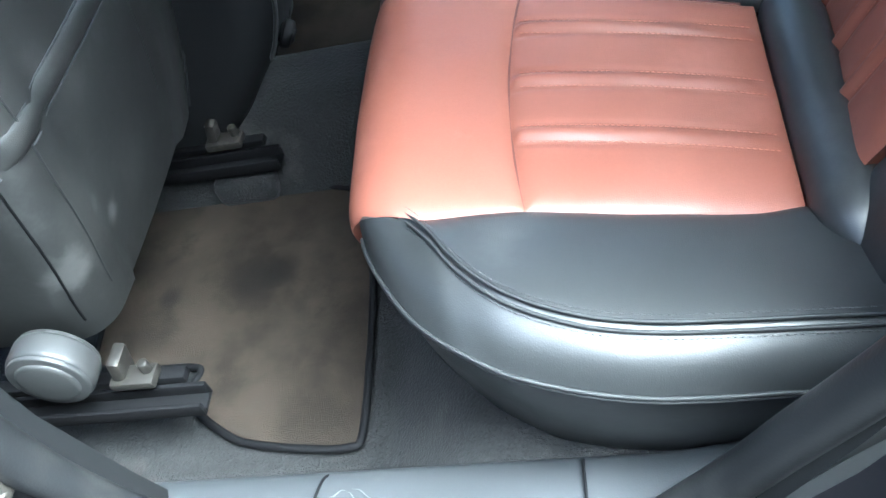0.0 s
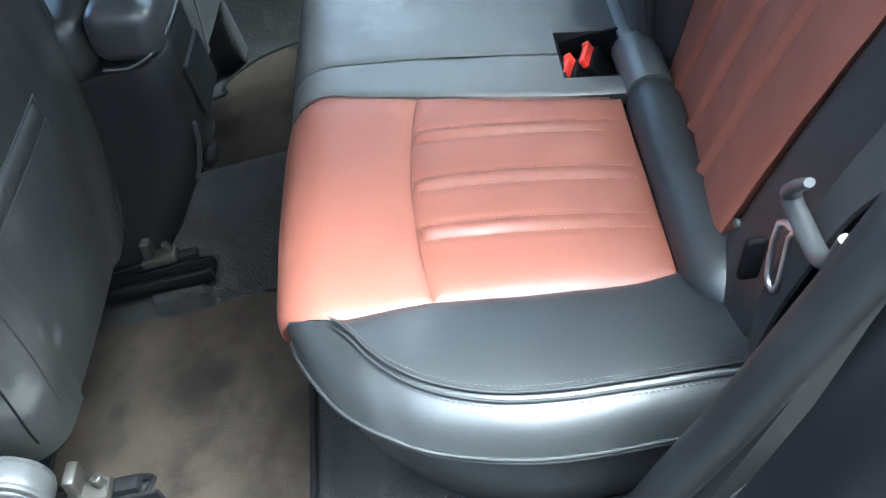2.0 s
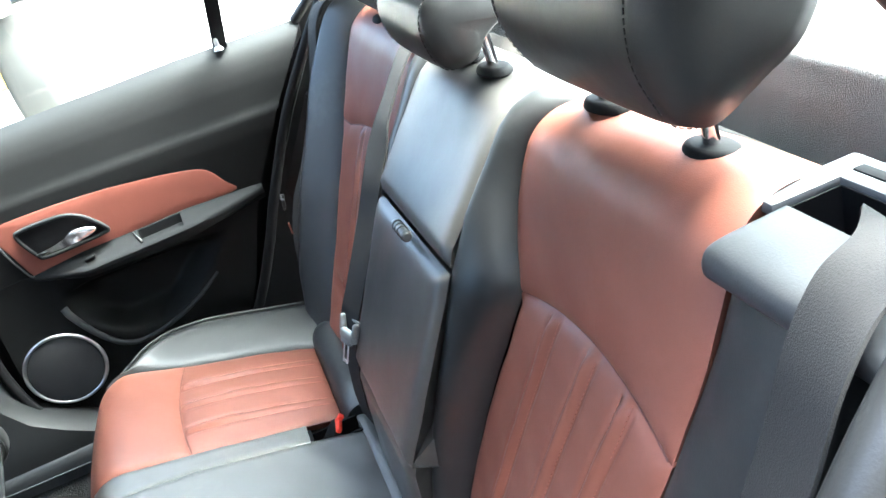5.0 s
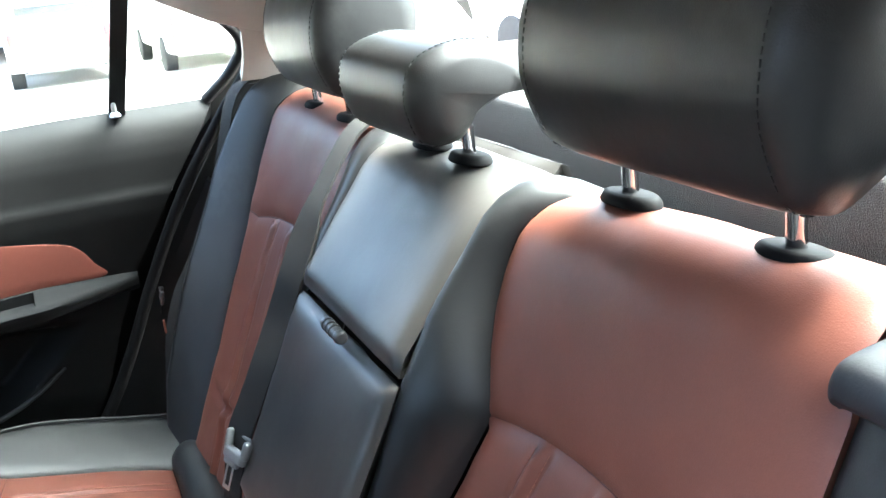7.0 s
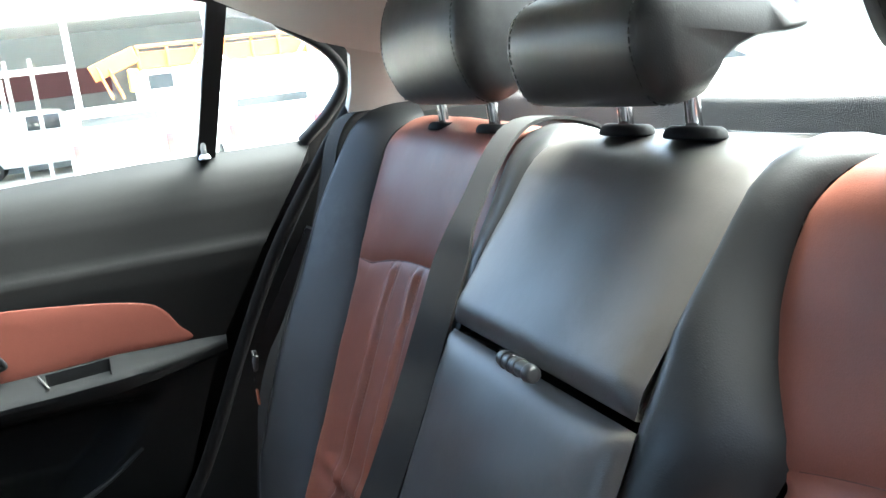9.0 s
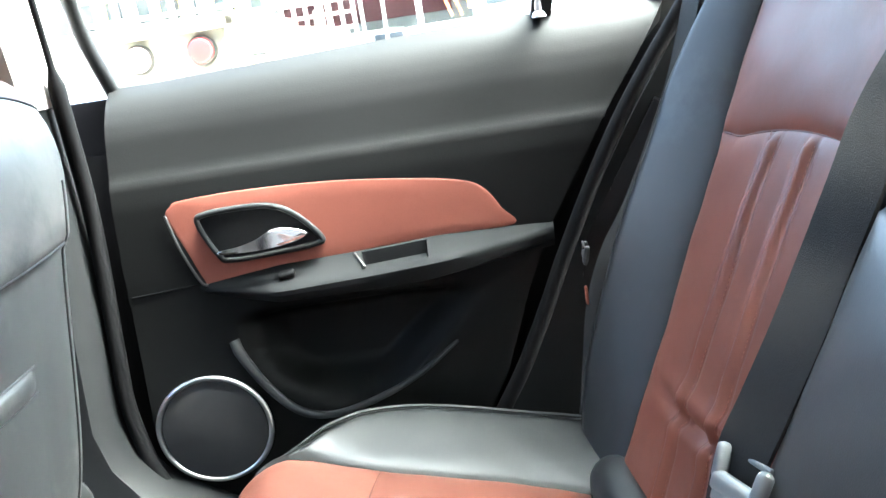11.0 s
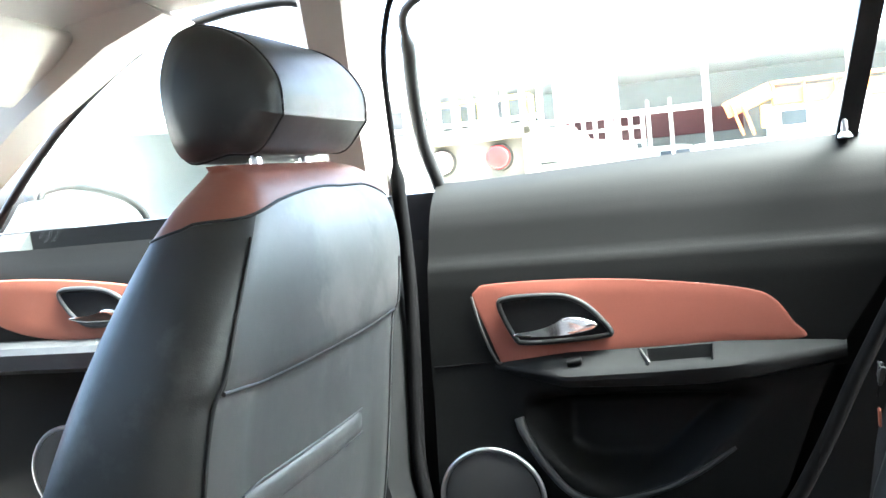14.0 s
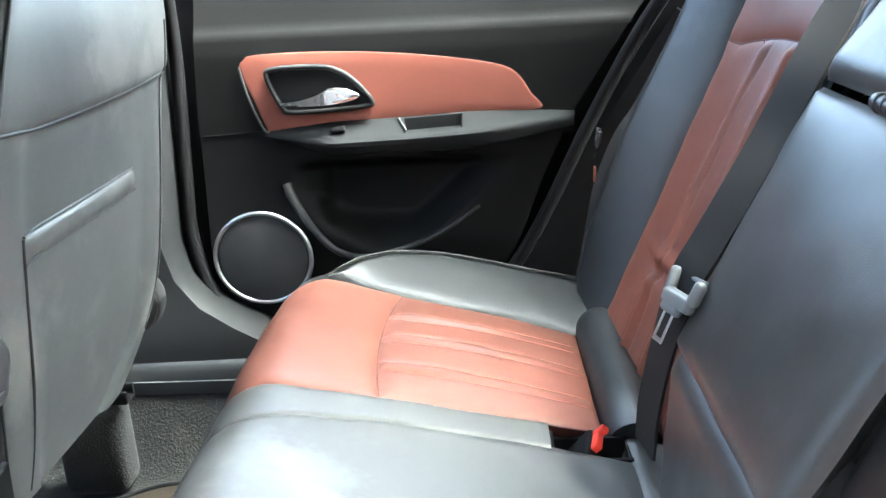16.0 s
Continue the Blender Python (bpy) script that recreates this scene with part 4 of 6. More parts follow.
for sg, lab in ((-1, "near"), (1, "far")):
    prof = [(0.595, 0.36), (0.600, 0.42), (0.612, 0.437), (0.64, 0.444), (0.668, 0.444), (0.690, 0.432), (0.70, 0.40), (0.705, 0.30)]
    p = smooth_points([(0, a, b) for a, b in prof], 4)

    def sill(u, v, p=p, sg=sg):
        k = v * (len(p) - 1)
        y, z = np.interp(k, np.arange(len(p)), p[:, 1]), np.interp(k, np.arange(len(p)), p[:, 2])
        x = lerp(-1.2, 0.42, u)
        lift = 0.06 * np.clip((x - 0.18) / 0.2, 0, 1) ** 2
        return x, sg * y, np.maximum(z, 0.405 if sg > 0 else 0) + lift + (0.022 if sg > 0 else 0)
    sill_ob = tagged(sheet("trim_sill", sill, 60, 26, PLASTIC_GREY, None, 0.02, sg), "scuffed grey plastic door sill trim", "door sill", "", "structure")
    if sg < 0:
        for x0, y0, x1, y1, w in ((-0.071, 0.634, -0.055, 0.628, 0.0013), (-0.055, 0.628, -0.044, 0.639, 0.0010), (-0.050, 0.626, -0.030, 0.637, 0.0012), (-0.075, 0.641, -0.072, 0.644, 0.0014), (0.000, 0.640, 0.012, 0.652, 0.0008), (0.012, 0.652, 0.034, 0.668, 0.0007), (-0.010, 0.655, 0.006, 0.642, 0.0006), (0.05, 0.650, 0.075, 0.655, 0.0006)):
            tube("scuff", [(lerp(x0, x1, k), -(lerp(y0, y1, k) + 0.0015 * math.sin(7 * k + x0 * 90)), 0.4448) for k in (0, 0.35, 0.7, 1)], lambda t, w=w: 0.55 * w * (1.05 - abs(2 * t - 1)), SCUFF, sill_ob, "pale scuff mark", n=6, flat=0.5, steps=3)
    tube("trim_joint", [(-0.076, sg * 0.602, 0.421), (-0.079, sg * 0.615, 0.441), (-0.083, sg * 0.645, 0.448), (-0.085, sg * 0.670, 0.447), (-0.085, sg * 0.69, 0.435)], 0.0013, BLACK)["kind"] = "structure"
    tube("trim_joint", [(0.145, sg * 0.602, 0.424), (0.146, sg * 0.615, 0.442), (0.148, sg * 0.645, 0.449), (0.149, sg * 0.670, 0.448), (0.15, sg * 0.69, 0.435)], 0.0012, BLACK)["kind"] = "structure"
    # door seal round the opening
    up = 0.0 if sg > 0 else 1.0
    low = 0.0 if sg > 0 else 1.0
    ring = [(-0.10, 0.668 + 0.010 * low, 0.470 - 0.034 * low), (0.03, 0.667 + 0.011 * low, 0.466 - 0.032 * low), (0.155, 0.668 + 0.010 * low, 0.474 - 0.034 * low), (0.235, 0.672, 0.515 - 0.018 * low), (0.29, 0.676, 0.585), (0.335, 0.682, 0.665), (0.385, 0.690, 0.765), (0.46, 0.693, 0.90), (0.545, 0.690, 1.02), (0.605 + 0.03 * up, 0.665, 1.11), (0.60 + 0.03 * up, 0.630, 1.19 + 0.02 * up),
            (0.50, 0.602, 1.245 + 0.05 * up), (0.30, 0.585, 1.285 + 0.06 * up), (0.05, 0.575, 1.30 + 0.06 * up), (-0.10, 0.580, 1.295 + 0.05 * up), (-0.165, 0.615, 1.22 + 0.03 * up), (-0.185, 0.665, 1.06), (-0.195, 0.700, 0.90), (-0.200, 0.702, 0.80), (-0.205, 0.697, 0.70), (-0.205, 0.690, 0.62), (-0.185, 0.680, 0.535), (-0.15, 0.672, 0.485)]
    tagged(tube("trim_seal", [(x, sg * y, z) for x, y, z in ring], (lambda t: 0.011 + 0.006 * min(1, max(0, (min(t, 1 - t) - 0.06) / 0.08))) if sg < 0 else (lambda t: 0.004 if 0.42 < t < 0.70 else 0.010), RUBBER if sg < 0 else BLACK, None, n=12, steps=8, closed=True, up=(0, 1, 0)), "black rubber door seal round the opening", "door seal", "", "structure")

    # inner trim of the body behind the opening, up to the wheel arch
    arch_front = curve_of((0.40, 0.17), (0.47, 0.235), (0.60, 0.310), (0.75, 0.385), (0.90, 0.475), (1.03, 0.565), (1.12, 0.62), (1.20, 0.62), (1.3, 0.55))

    def quarter(u, v, sg=sg, arch_front=arch_front):
        z = lerp(0.40, 1.06, v)
        x = lerp(arch_front(z), arch_front(z) + 0.16 + 0.10 * v, u)
        y = lerp(0.675 if sg < 0 else 0.70, 0.60 - 0.02 * v if sg < 0 else 0.672, u) - (0.012 if sg < 0 else 0.0) * np.sin(math.pi * u)
        return x, sg * y, z
    tagged(sheet("trim_quarter", quarter, 14, 34, PLASTIC, None, 0.02, sg), "dark grey plastic trim between door opening and rear seat", "trim panel", "", "structure")

# outer shell of the far side
tagged(sheet("wall_body_far", lambda u, v: (lerp(-1.5, 1.3, u), 0.80 + 0.02 * np.sin(math.pi * v), lerp(0.15, 1.015, v)), 12, 12, PAINT, None, 0.02, -1), "glossy black painted far body side", "car body", "", "structure")
tagged(sheet("wall_jamb_far", lambda u, v: (lerp(0.14, 0.70, u), 0.785 + 0 * u, lerp(0.38, 1.01, v)), 8, 8, BLACK, None, 0.02, 1), "dark door jamb", "door jamb", "", "structure")
tagged(sheet("wall_jamb_far_front", lambda u, v: (lerp(-0.36, -0.15, u), 0.785 + 0 * u, lerp(0.38, 1.01, v)), 6, 8, BLACK, None, 0.02, 1), "dark door jamb", "door jamb", "", "structure")
tagged(sheet("wall_jamb_far_low", lambda u, v: (lerp(-0.36, 0.45, u), 0.785 + 0 * u, lerp(0.30, 0.50, v)), 6, 8, BLACK, None, 0.02, 1), "dark door jamb", "door jamb", "", "structure")

# body pillar behind the far door's window frame
tagged(sheet("wall_pillar_far", lambda u, v: (lambda z: (np.interp(z, [1.00, 1.035, 1.075, 1.12, 1.158, 1.198, 1.238, 1.27], [0.51, 0.535, 0.577, 0.599, 0.579, 0.522, 0.435, 0.30]) + 0.42 * u, 0.772 - (z - 1.03) * 0.62 + 0.006 - 0.02 * u, z))(lerp(1.00, 1.27, v)), 12, 24, RUBBER, None, 0.012, -1), "black body pillar behind the door window", "car body", "", "structure")

# dark jamb and hinge on the near pillar
tagged(sheet("wall_jamb_near", lambda u, v: (lerp(-0.46, -0.205, u), -0.735 + 0.03 * u, lerp(0.25, 1.02, v)), 8, 10, BLACK, None, 0.02, 1), "black painted door jamb", "door jamb", "", "structure")
tagged(sheet("wall_jamb_sill", lambda u, v: (lerp(-0.46, 0.30, u), lerp(-0.69, -0.79, v), 0.435 - 0.05 * v ** 2), 8, 8, BLACK, None, 0.02, 1), "black painted sill step", "door jamb", "", "structure")
strap = thing("door_check_strap", "bare steel door check strap bolted to the dark jamb", "door hinge")
HM = pose(-0.224, -0.706, 0.655)
part("bracket", joined(rbox(0.022, 0.016, 0.030, 0.003, 2, HM @ pose(0, 0, -0.004, 0, 10, 0)), rbox(0.018, 0.020, 0.010, 0.003, 2, HM @ pose(0.001, -0.010, -0.012, 0, 10, 0))), STEEL, strap, "dull steel bracket")
part("bolt", joined(cyl(0.0075, 0.0075, 0.010, 6, HM @ pose(0.001, -0.006, 0.012, 25, 0, 0), 0.001), cyl(0.0095, 0.0095, 0.003, 20, HM @ pose(0.001, -0.003, 0.008, 25, 0, 0), 0.001)), STEEL, strap, "hexagon bolt")
part("arm", joined(rbox(0.012, 0.075, 0.005, 0.0015, 2, HM @ pose(0.008, -0.048, -0.010, -6, 0, 14)), rbox(0.003, 0.075, 0.010, 0.001, 2, HM @ pose(0.014, -0.048, -0.010, -6, 0, 14))), STEEL, strap, "channelled steel arm")
tube("cable_boot", [(-0.252, -0.712, 0.668), (-0.272, -0.718, 0.655), (-0.300, -0.728, 0.645), (-0.34, -0.74, 0.64)], 0.009, BLACK, strap, "black rubber cable boot", n=10)

# painted body outside the near opening
def outer_skin(u, v, sg=-1):
    z = lerp(0.16, 0.92, v)
    x0 = np.interp(z, [0.16, 0.40, 0.45, 0.52, 0.60, 0.75, 0.92], [-0.3, -0.3, 0.16, 0.265, 0.325, 0.40, 0.50])
    x = lerp(x0, 1.25, u)
    return x, sg * (lerp(0.705, 0.80, np.clip((x - x0) / 0.10, 0, 1) ** 0.5) - 0.03 * np.clip((z - 0.7) / 0.25, 0, 1)), z


tagged(sheet("wall_body_rear", outer_skin, 40, 30, PAINT, None, 0.02, 1), "glossy black painted rear wing", "car body", "", "structure")
tagged(sheet("wall_body_rear_far", lambda u, v: (lambda q: (q[0], -q[1], q[2]))(outer_skin(u, v)), 40, 30, PAINT, None, 0.02, -1), "glossy black painted rear wing", "car body", "", "structure")
for sg in (-1, 1):
    tagged(part("wall_body_sill", rbox(1.5, 0.10, 0.22, 0.03, 4, pose(-0.45, sg * 0.745, 0.30)), PAINT, None), "glossy black painted rocker panel", "car body", "", "structure")
    # B pillar, lower dark trim and upper light trim
    low = []
    for z, x0, x1, y in (((0.40, -0.34, -0.215, 0.655), (0.50, -0.305, -0.215, 0.672)) if sg < 0 else ((0.455, -0.36, -0.03, 0.655), (0.475, -0.35, -0.075, 0.658), (0.50, -0.33, -0.125, 0.664), (0.53, -0.315, -0.175, 0.672), (0.57, -0.30, -0.208, 0.680))) + ((0.62, -0.285, -0.222, 0.685), (0.80, -0.275, -0.215, 0.695), (0.95, -0.265, -0.208, 0.69), (1.015, -0.262, -0.203, 0.684)):
        low.append([(x0, sg * (y - 0.03), z), (x0 + 0.012, sg * (y - 0.052), z), (x1 - 0.015, sg * (y - 0.046), z), (x1, sg * (y - 0.02), z), (x1, sg * (y + 0.03), z), (x0, sg * (y + 0.03), z)])
    tagged(loft("trim_pillar_lower", low, PLASTIC, None, angle=30), "dark plastic lower pillar trim", "pillar trim", "", "structure")
    up = []
    for z, x0, x1, y in ((1.016, -0.275, -0.200, 0.684), (1.10, -0.27, -0.193, 0.655), (1.20, -0.262, -0.185, 0.618), (1.285, -0.252, -0.17, 0.580)):
        up.append([(x0, sg * (y - 0.03), z), (x0 + 0.015, sg * (y - 0.055), z), (x1 - 0.015, sg * (y - 0.050), z), (x1, sg * (y - 0.02), z), (x1, sg * (y + 0.03), z), (x0, sg * (y + 0.03), z)])
    tagged(loft("trim_pillar_upper", up, TRIM, None, angle=30), "warm grey upper pillar trim", "pillar trim", "", "structure")
    # C pillar trim
    def cpil(u, v, sg=sg):
        z = lerp(1.075 if sg > 0 else 1.03, 1.28, v)
        x0 = np.interp(z, [1.03, 1.10, 1.15, 1.20, 1.28], [0.562, 0.577, 0.577, 0.545, 0.45] if sg > 0 else [0.66, 0.70, 0.70, 0.66, 0.56])
        x = lerp(x0, np.interp(z, [1.03, 1.28], [1.02, 0.80]), u)
        y = lerp(np.interp(z, [1.03, 1.28], [0.645, 0.55]), np.interp(z, [1.03, 1.28], [0.56, 0.50]), u)
        return x, sg * y, z
    tagged(sheet("trim_pillar_rear", cpil, 20, 16, TRIM, None, 0.03, sg), "warm grey rear pillar trim", "pillar trim", "", "structure")


# ---- roof ----
def roof(u, v):
    x, k = lerp(-0.70, 0.66, u), lerp(-1, 1, v)
    half = np.interp(x, [-1.0, -0.6, -0.2, 0.3, 0.55, 0.75, 0.93], [0.50, 0.545, 0.575, 0.585, 0.575, 0.55, 0.52])
    mid = np.interp(x, [-1.0, -0.6, -0.2, 0.3, 0.6, 0.93], [1.26, 1.325, 1.35, 1.345, 1.325, 1.265])
    edge = np.interp(x, [-1.0, -0.6, -0.2, 0.05, 0.3, 0.4, 0.46, 0.53, 0.60, 0.66], [1.22, 1.275, 1.295, 1.295, 1.268, 1.240, 1.207, 1.172, 1.15, 1.14])
    return x, k * half, lerp(mid, edge + 0.055 * (k < 0), np.abs(k) ** 3)


tagged(sheet("ceiling", roof, 40, 30, LINER, None, 0.03, -1), "warm grey cloth headliner", "headliner", "", "structure")

# parcel shelf and rear window
SHELF = material("grey_shelf_carpet", (0.030, 0.030, 0.029), 0.95, vary=0.3, scale=9, grain=900, bump=0.8, depth=0.003, sheen=0.3)


def shelf(u, v):
    q = [(0.775, 0.93), (0.780, 1.03), (0.785, 1.065), (0.805, 1.080), (0.90, 1.083), (1.30, 1.075)]
    k = u * (len(q) - 1)
    x, z = np.interp(k, range(len(q)), [a for a, b in q]), np.interp(k, range(len(q)), [b for a, b in q])
    return x, lerp(-0.60, 0.60, v), z + 0.004 * np.sin(v * 9)


tagged(sheet("wall_shelf", shelf, 30, 30, SHELF, None, 0.02, 1, edge=0.0), "dark carpeted parcel shelf with raised front edge", "parcel shelf", "", "structure")
tagged(part("wall_boot", rbox(0.06, 1.2, 0.62, 0.01, 2, pose(0.72, 0, 0.69)), BLACK, None), "dark bulkhead behind the backrest", "bulkhead", "", "structure")


LEDGE = material("mid_grey_plastic", (0.0095, 0.010, 0.0105), 0.72, spec=0.10, vary=0.12, scale=8, grain=500, bump=0.1, depth=0.0005)


# ---- rear door ----
def build_door(sg, open_side=False):
    front = curve_of((0.455, -0.10), (0.48, -0.135), (0.53, -0.165), (0.60, -0.180), (0.80, -0.176), (1.03, -0.162))
    rear = curve_of((0.455, 0.17), (0.50, 0.225), (0.60, 0.285), (0.70, 0.325), (0.78, 0.362), (0.90, 0.440), (1.035, 0.545))
    prof = curve_of((0.455, 0.700), (0.52, 0.694), (0.60, 0.692), (0.70, 0.700), (0.745, 0.702), (0.79, 0.702), (0.88, 0.704), (0.908, 0.707), (0.918, 0.713), (0.94, 0.718), (0.965, 0.723), (0.985, 0.729), (1.003, 0.737), (1.017, 0.746), (1.028, 0.757), (1.038, 0.772))

    def face(x, z, h=0.0):
        ease = lambda k: np.clip(k, 0, 1) ** 2 * (3 - 2 * np.clip(k, 0, 1))
        px = ease((x + 0.055) / 0.07) * ease((0.31 - x) / 0.16)
        pz = ease((z - 0.575) / 0.06) * ease((0.728 - z) / 0.022)
        diag = np.clip(((x + 0.055) * 0.75 + (z - 0.665)) / 0.03, 0, 1)
        diag2 = np.clip(((0.24 - x) * 0.9 + (z - 0.68)) / 0.05, 0, 1)
        pocket = 0.056 * px * pz * diag * diag2
        return x, sg * (prof(z) + pocket - h), z

    ob = thing("door_1", "dark rear car door panel with red leather insert and round speaker", "car door", kind="structure")

    def panel(u, v):
        z = lerp(0.455, 1.038, v)
        x, y, z = face(lerp(front(z), rear(z), u), z)
        return x, y, z - 0.013 * np.clip((0.30 - x) / 0.40, 0, 1) * np.clip((z - 0.97) / 0.068, 0, 1)
    sheet("door_trim", panel, 90, 90, SOFT, ob, 0.03, sg, "soft black door trim", edge=0.0)
    on = lambda a, b, h: face(np.float64(a), np.float64(b), h)
    outline_plate("insert", [(-0.109, 0.862), (-0.102, 0.876), (-0.085, 0.882), (0.0, 0.883), (0.10, 0.878), (0.20, 0.866), (0.265, 0.853), (0.290, 0.838), (0.307, 0.812), (0.320, 0.789), (0.24, 0.788), (0.12, 0.782), (0.02, 0.776), (-0.070, 0.772), (-0.078, 0.776), (-0.092, 0.815)],
                  lambda a, b, h: (a, sg * (float(prof(b)) - h), b), 0.012, RED_DOOR, ob, "red leather door insert", rim=0.003, lift=0.0005, steps=5)
    tube("insert_edge", [(a, sg * 0.700, b) for a, b in ((-0.108, 0.866), (-0.098, 0.82), (-0.082, 0.777), (-0.074, 0.771))], 0.0018, GREY_COVER, ob, "thin grey edge")
    tube("trim_line", [(x, sg * (float(prof(z)) - 0.0002), z) for x, z in ((-0.172, 0.7685), (-0.14, 0.770), (-0.11, 0.772), (-0.078, 0.773))], 0.0009, BLACK, ob, "thin panel joint")
    # handle
    hb = [(-0.068, 0.852), (-0.055, 0.862), (0.0, 0.863), (0.030, 0.858), (0.055, 0.842), (0.079, 0.812), (0.070, 0.805), (0.02, 0.801), (-0.035, 0.800), (-0.050, 0.808)]
    # solid matt black plate; the bowl's inner shade is only its colour
    outline_plate("handle_bowl", hb, lambda a, b, h: (a, sg * (0.693 - h), b), 0.02, BLACK, ob, "flat black plate painted as the shaded handle bowl", rim=0.003, lift=0.0005)
    tube("handle_bezel", [(a, sg * 0.693, b) for a, b in hb], 0.0038, PLASTIC, ob, "grey handle surround", closed=True, up=(0, 1, 0))
    lever = [(-0.048, 0.815), (-0.02, 0.819), (0.005, 0.826), (0.022, 0.834), (0.042, 0.833), (0.064, 0.823), (0.052, 0.815), (0.02, 0.811), (-0.02, 0.810), (-0.046, 0.811)]
    outline_plate("handle_lever", lever, lambda a, b, h: (a, sg * (0.684 - h - 0.006 * math.sin((a + 0.05) * 25)), b), 0.006, CHROME, ob, "bright metal door release lever", rim=0.006, lift=0.003)
    # armrest ledge
    rings = []
    for x in sorted([*np.linspace(-0.165, 0.366, 48), 0.1235, 0.1255, 0.2045, 0.2065]):
        z = np.interp(x, [-0.17, -0.07, 0.02, 0.14, 0.26, 0.37], [0.766, 0.768, 0.763, 0.766, 0.772, 0.780])
        reach = 0.042 * min(1, max(0.02, (x + 0.090) / 0.11)) * min(1, max(0.02, (0.372 - x) / 0.15)) ** 0.7
        thick = np.interp(x, [-0.17, -0.09, 0.01, 0.2, 0.366], [0.002, 0.003, 0.020, 0.026, 0.016])
        k = reach / 0.042
        dip = 0.016 if 0.125 < x < 0.205 else 0.0
        top = [(lerp(0.702, 0.704 - reach * 0.92, q), lerp(z + 0.002 + 0.018 * k, z - 0.001, q) - d) for q, d in ((0, 0), (0.10, 0), (0.13, dip), (0.80, dip), (0.83, 0), (1, 0))]
        rings.append([(x, sg * 0.712, z + 0.004 + 0.018 * k), *[(x, sg * a, b) for a, b in top], (x, sg * (0.704 - reach), z - 0.005), (x, sg * (0.704 - reach), z - thick * 0.5), (x, sg * (0.704 - reach * 0.8), z - thick), (x, sg * 0.712, z - thick - 0.012)])
    loft("armrest_ledge", rings, LEDGE, ob, "grey plastic armrest ledge with a pull cup", angle=35)
    part("cup_end", rbox(0.0030, 0.034, 0.004, 0.001, 2, pose(0.121, sg * 0.684, 0.7775, sg * 21, 0, 24)), GREY_COVER, ob, "pale cup edge")
    part("window_switch", rbox(0.020, 0.012, 0.008, 0.003, 3, pose(0.030, sg * 0.680, 0.7745, sg * 21, -8, 0)), BLACK, ob, "black window switch")
    # speaker
    sx, sz, sr = -0.101, 0.584, 0.0725
    lean = pose(sx, sg * 0.688, sz, 90, 0, 0)
    part("speaker_grille", cyl(sr - 0.002, sr - 0.004, 0.012, 48, lean, 0.002), MESH, ob, "round dark speaker cloth")
    tube("speaker_ring", [(sx + sr * math.cos(a), sg * 0.684, sz + sr * 0.97 * math.sin(a)) for a in np.linspace(0, 2 * math.pi, 28, endpoint=False)], 0.0036, SILVER, ob, "satin silver speaker ring", closed=True, steps=3, up=(0, 1, 0))
    # paler plastic than the door trim paints the ridge's highlight
    tube("pocket_lip", [(-0.056, sg * 0.697, 0.694), (-0.049, sg * 0.691, 0.675), (-0.024, sg * 0.688, 0.630), (0.012, sg * 0.687, 0.590), (0.06, sg * 0.688, 0.579), (0.129, sg * 0.690, 0.596), (0.181, sg * 0.693, 0.620), (0.226, sg * 0.698, 0.650)], lambda t: 0.0075 * (1 - 0.55 * t), PLASTIC_GREY, ob, "raised pocket edge, highlight in its paler colour")
    # lock pin
    part("lock_pin", joined(cyl(0.0042, 0.0042, 0.026, 14, pose(0.386, sg * 0.752, 1.050), 0.0015), cyl(0.010, 0.006, 0.008, 16, pose(0.386, sg * 0.752, 1.036), 0.002)), SILVER, ob, "silver lock pin")
    # window frame, glass and divider
    def lean_y(z):
        return 0.772 - (z - 1.03) * 0.62
    wf = [(-0.160, 1.02), (-0.166, 1.10), (-0.150, 1.20), (-0.125, 1.262), (0.05, 1.290), (0.28, 1.268), (0.43, 1.238), (0.52, 1.198), (0.577, 1.160), (0.598, 1.12), (0.576, 1.075), (0.535, 1.035)]
    tube("window_frame", [(x, sg * lean_y(z), z) for x, z in wf], lambda t: 0.006 if 0.2 < t < 0.62 else 0.010, RUBBER, ob, "black window frame with rubber seal", n=10)
    div = []
    for z in (1.03, 1.10, 1.17, 1.265):
        x, y = lerp(0.389, 0.425, (z - 1.03) / 0.235), lean_y(z)
        div.append([(x - 0.013, sg * (y - 0.008), z), (x + 0.013, sg * (y - 0.008), z), (x + 0.013, sg * (y + 0.010), z), (x - 0.013, sg * (y + 0.010), z)])
    loft("window_divider", div, RUBBER, ob, "black upright window divider", angle=30)

    def pane(u, v):
        z = lerp(1.02, 1.27, v)
        x = lerp(np.interp(z, [1.02, 1.2, 1.27], [-0.16, -0.15, -0.11]), np.interp(z, [1.02, 1.12, 1.2, 1.27], [0.53, 0.597, 0.515, 0.26]), u)
        return x, sg * (lean_y(z) + 0.004), z
    g = sheet("window_pane", pane, 12, 10, GLASS, ob, 0.003, sg, "clear side window glass")
    g.visible_shadow = False
    return ob


build_door(1)


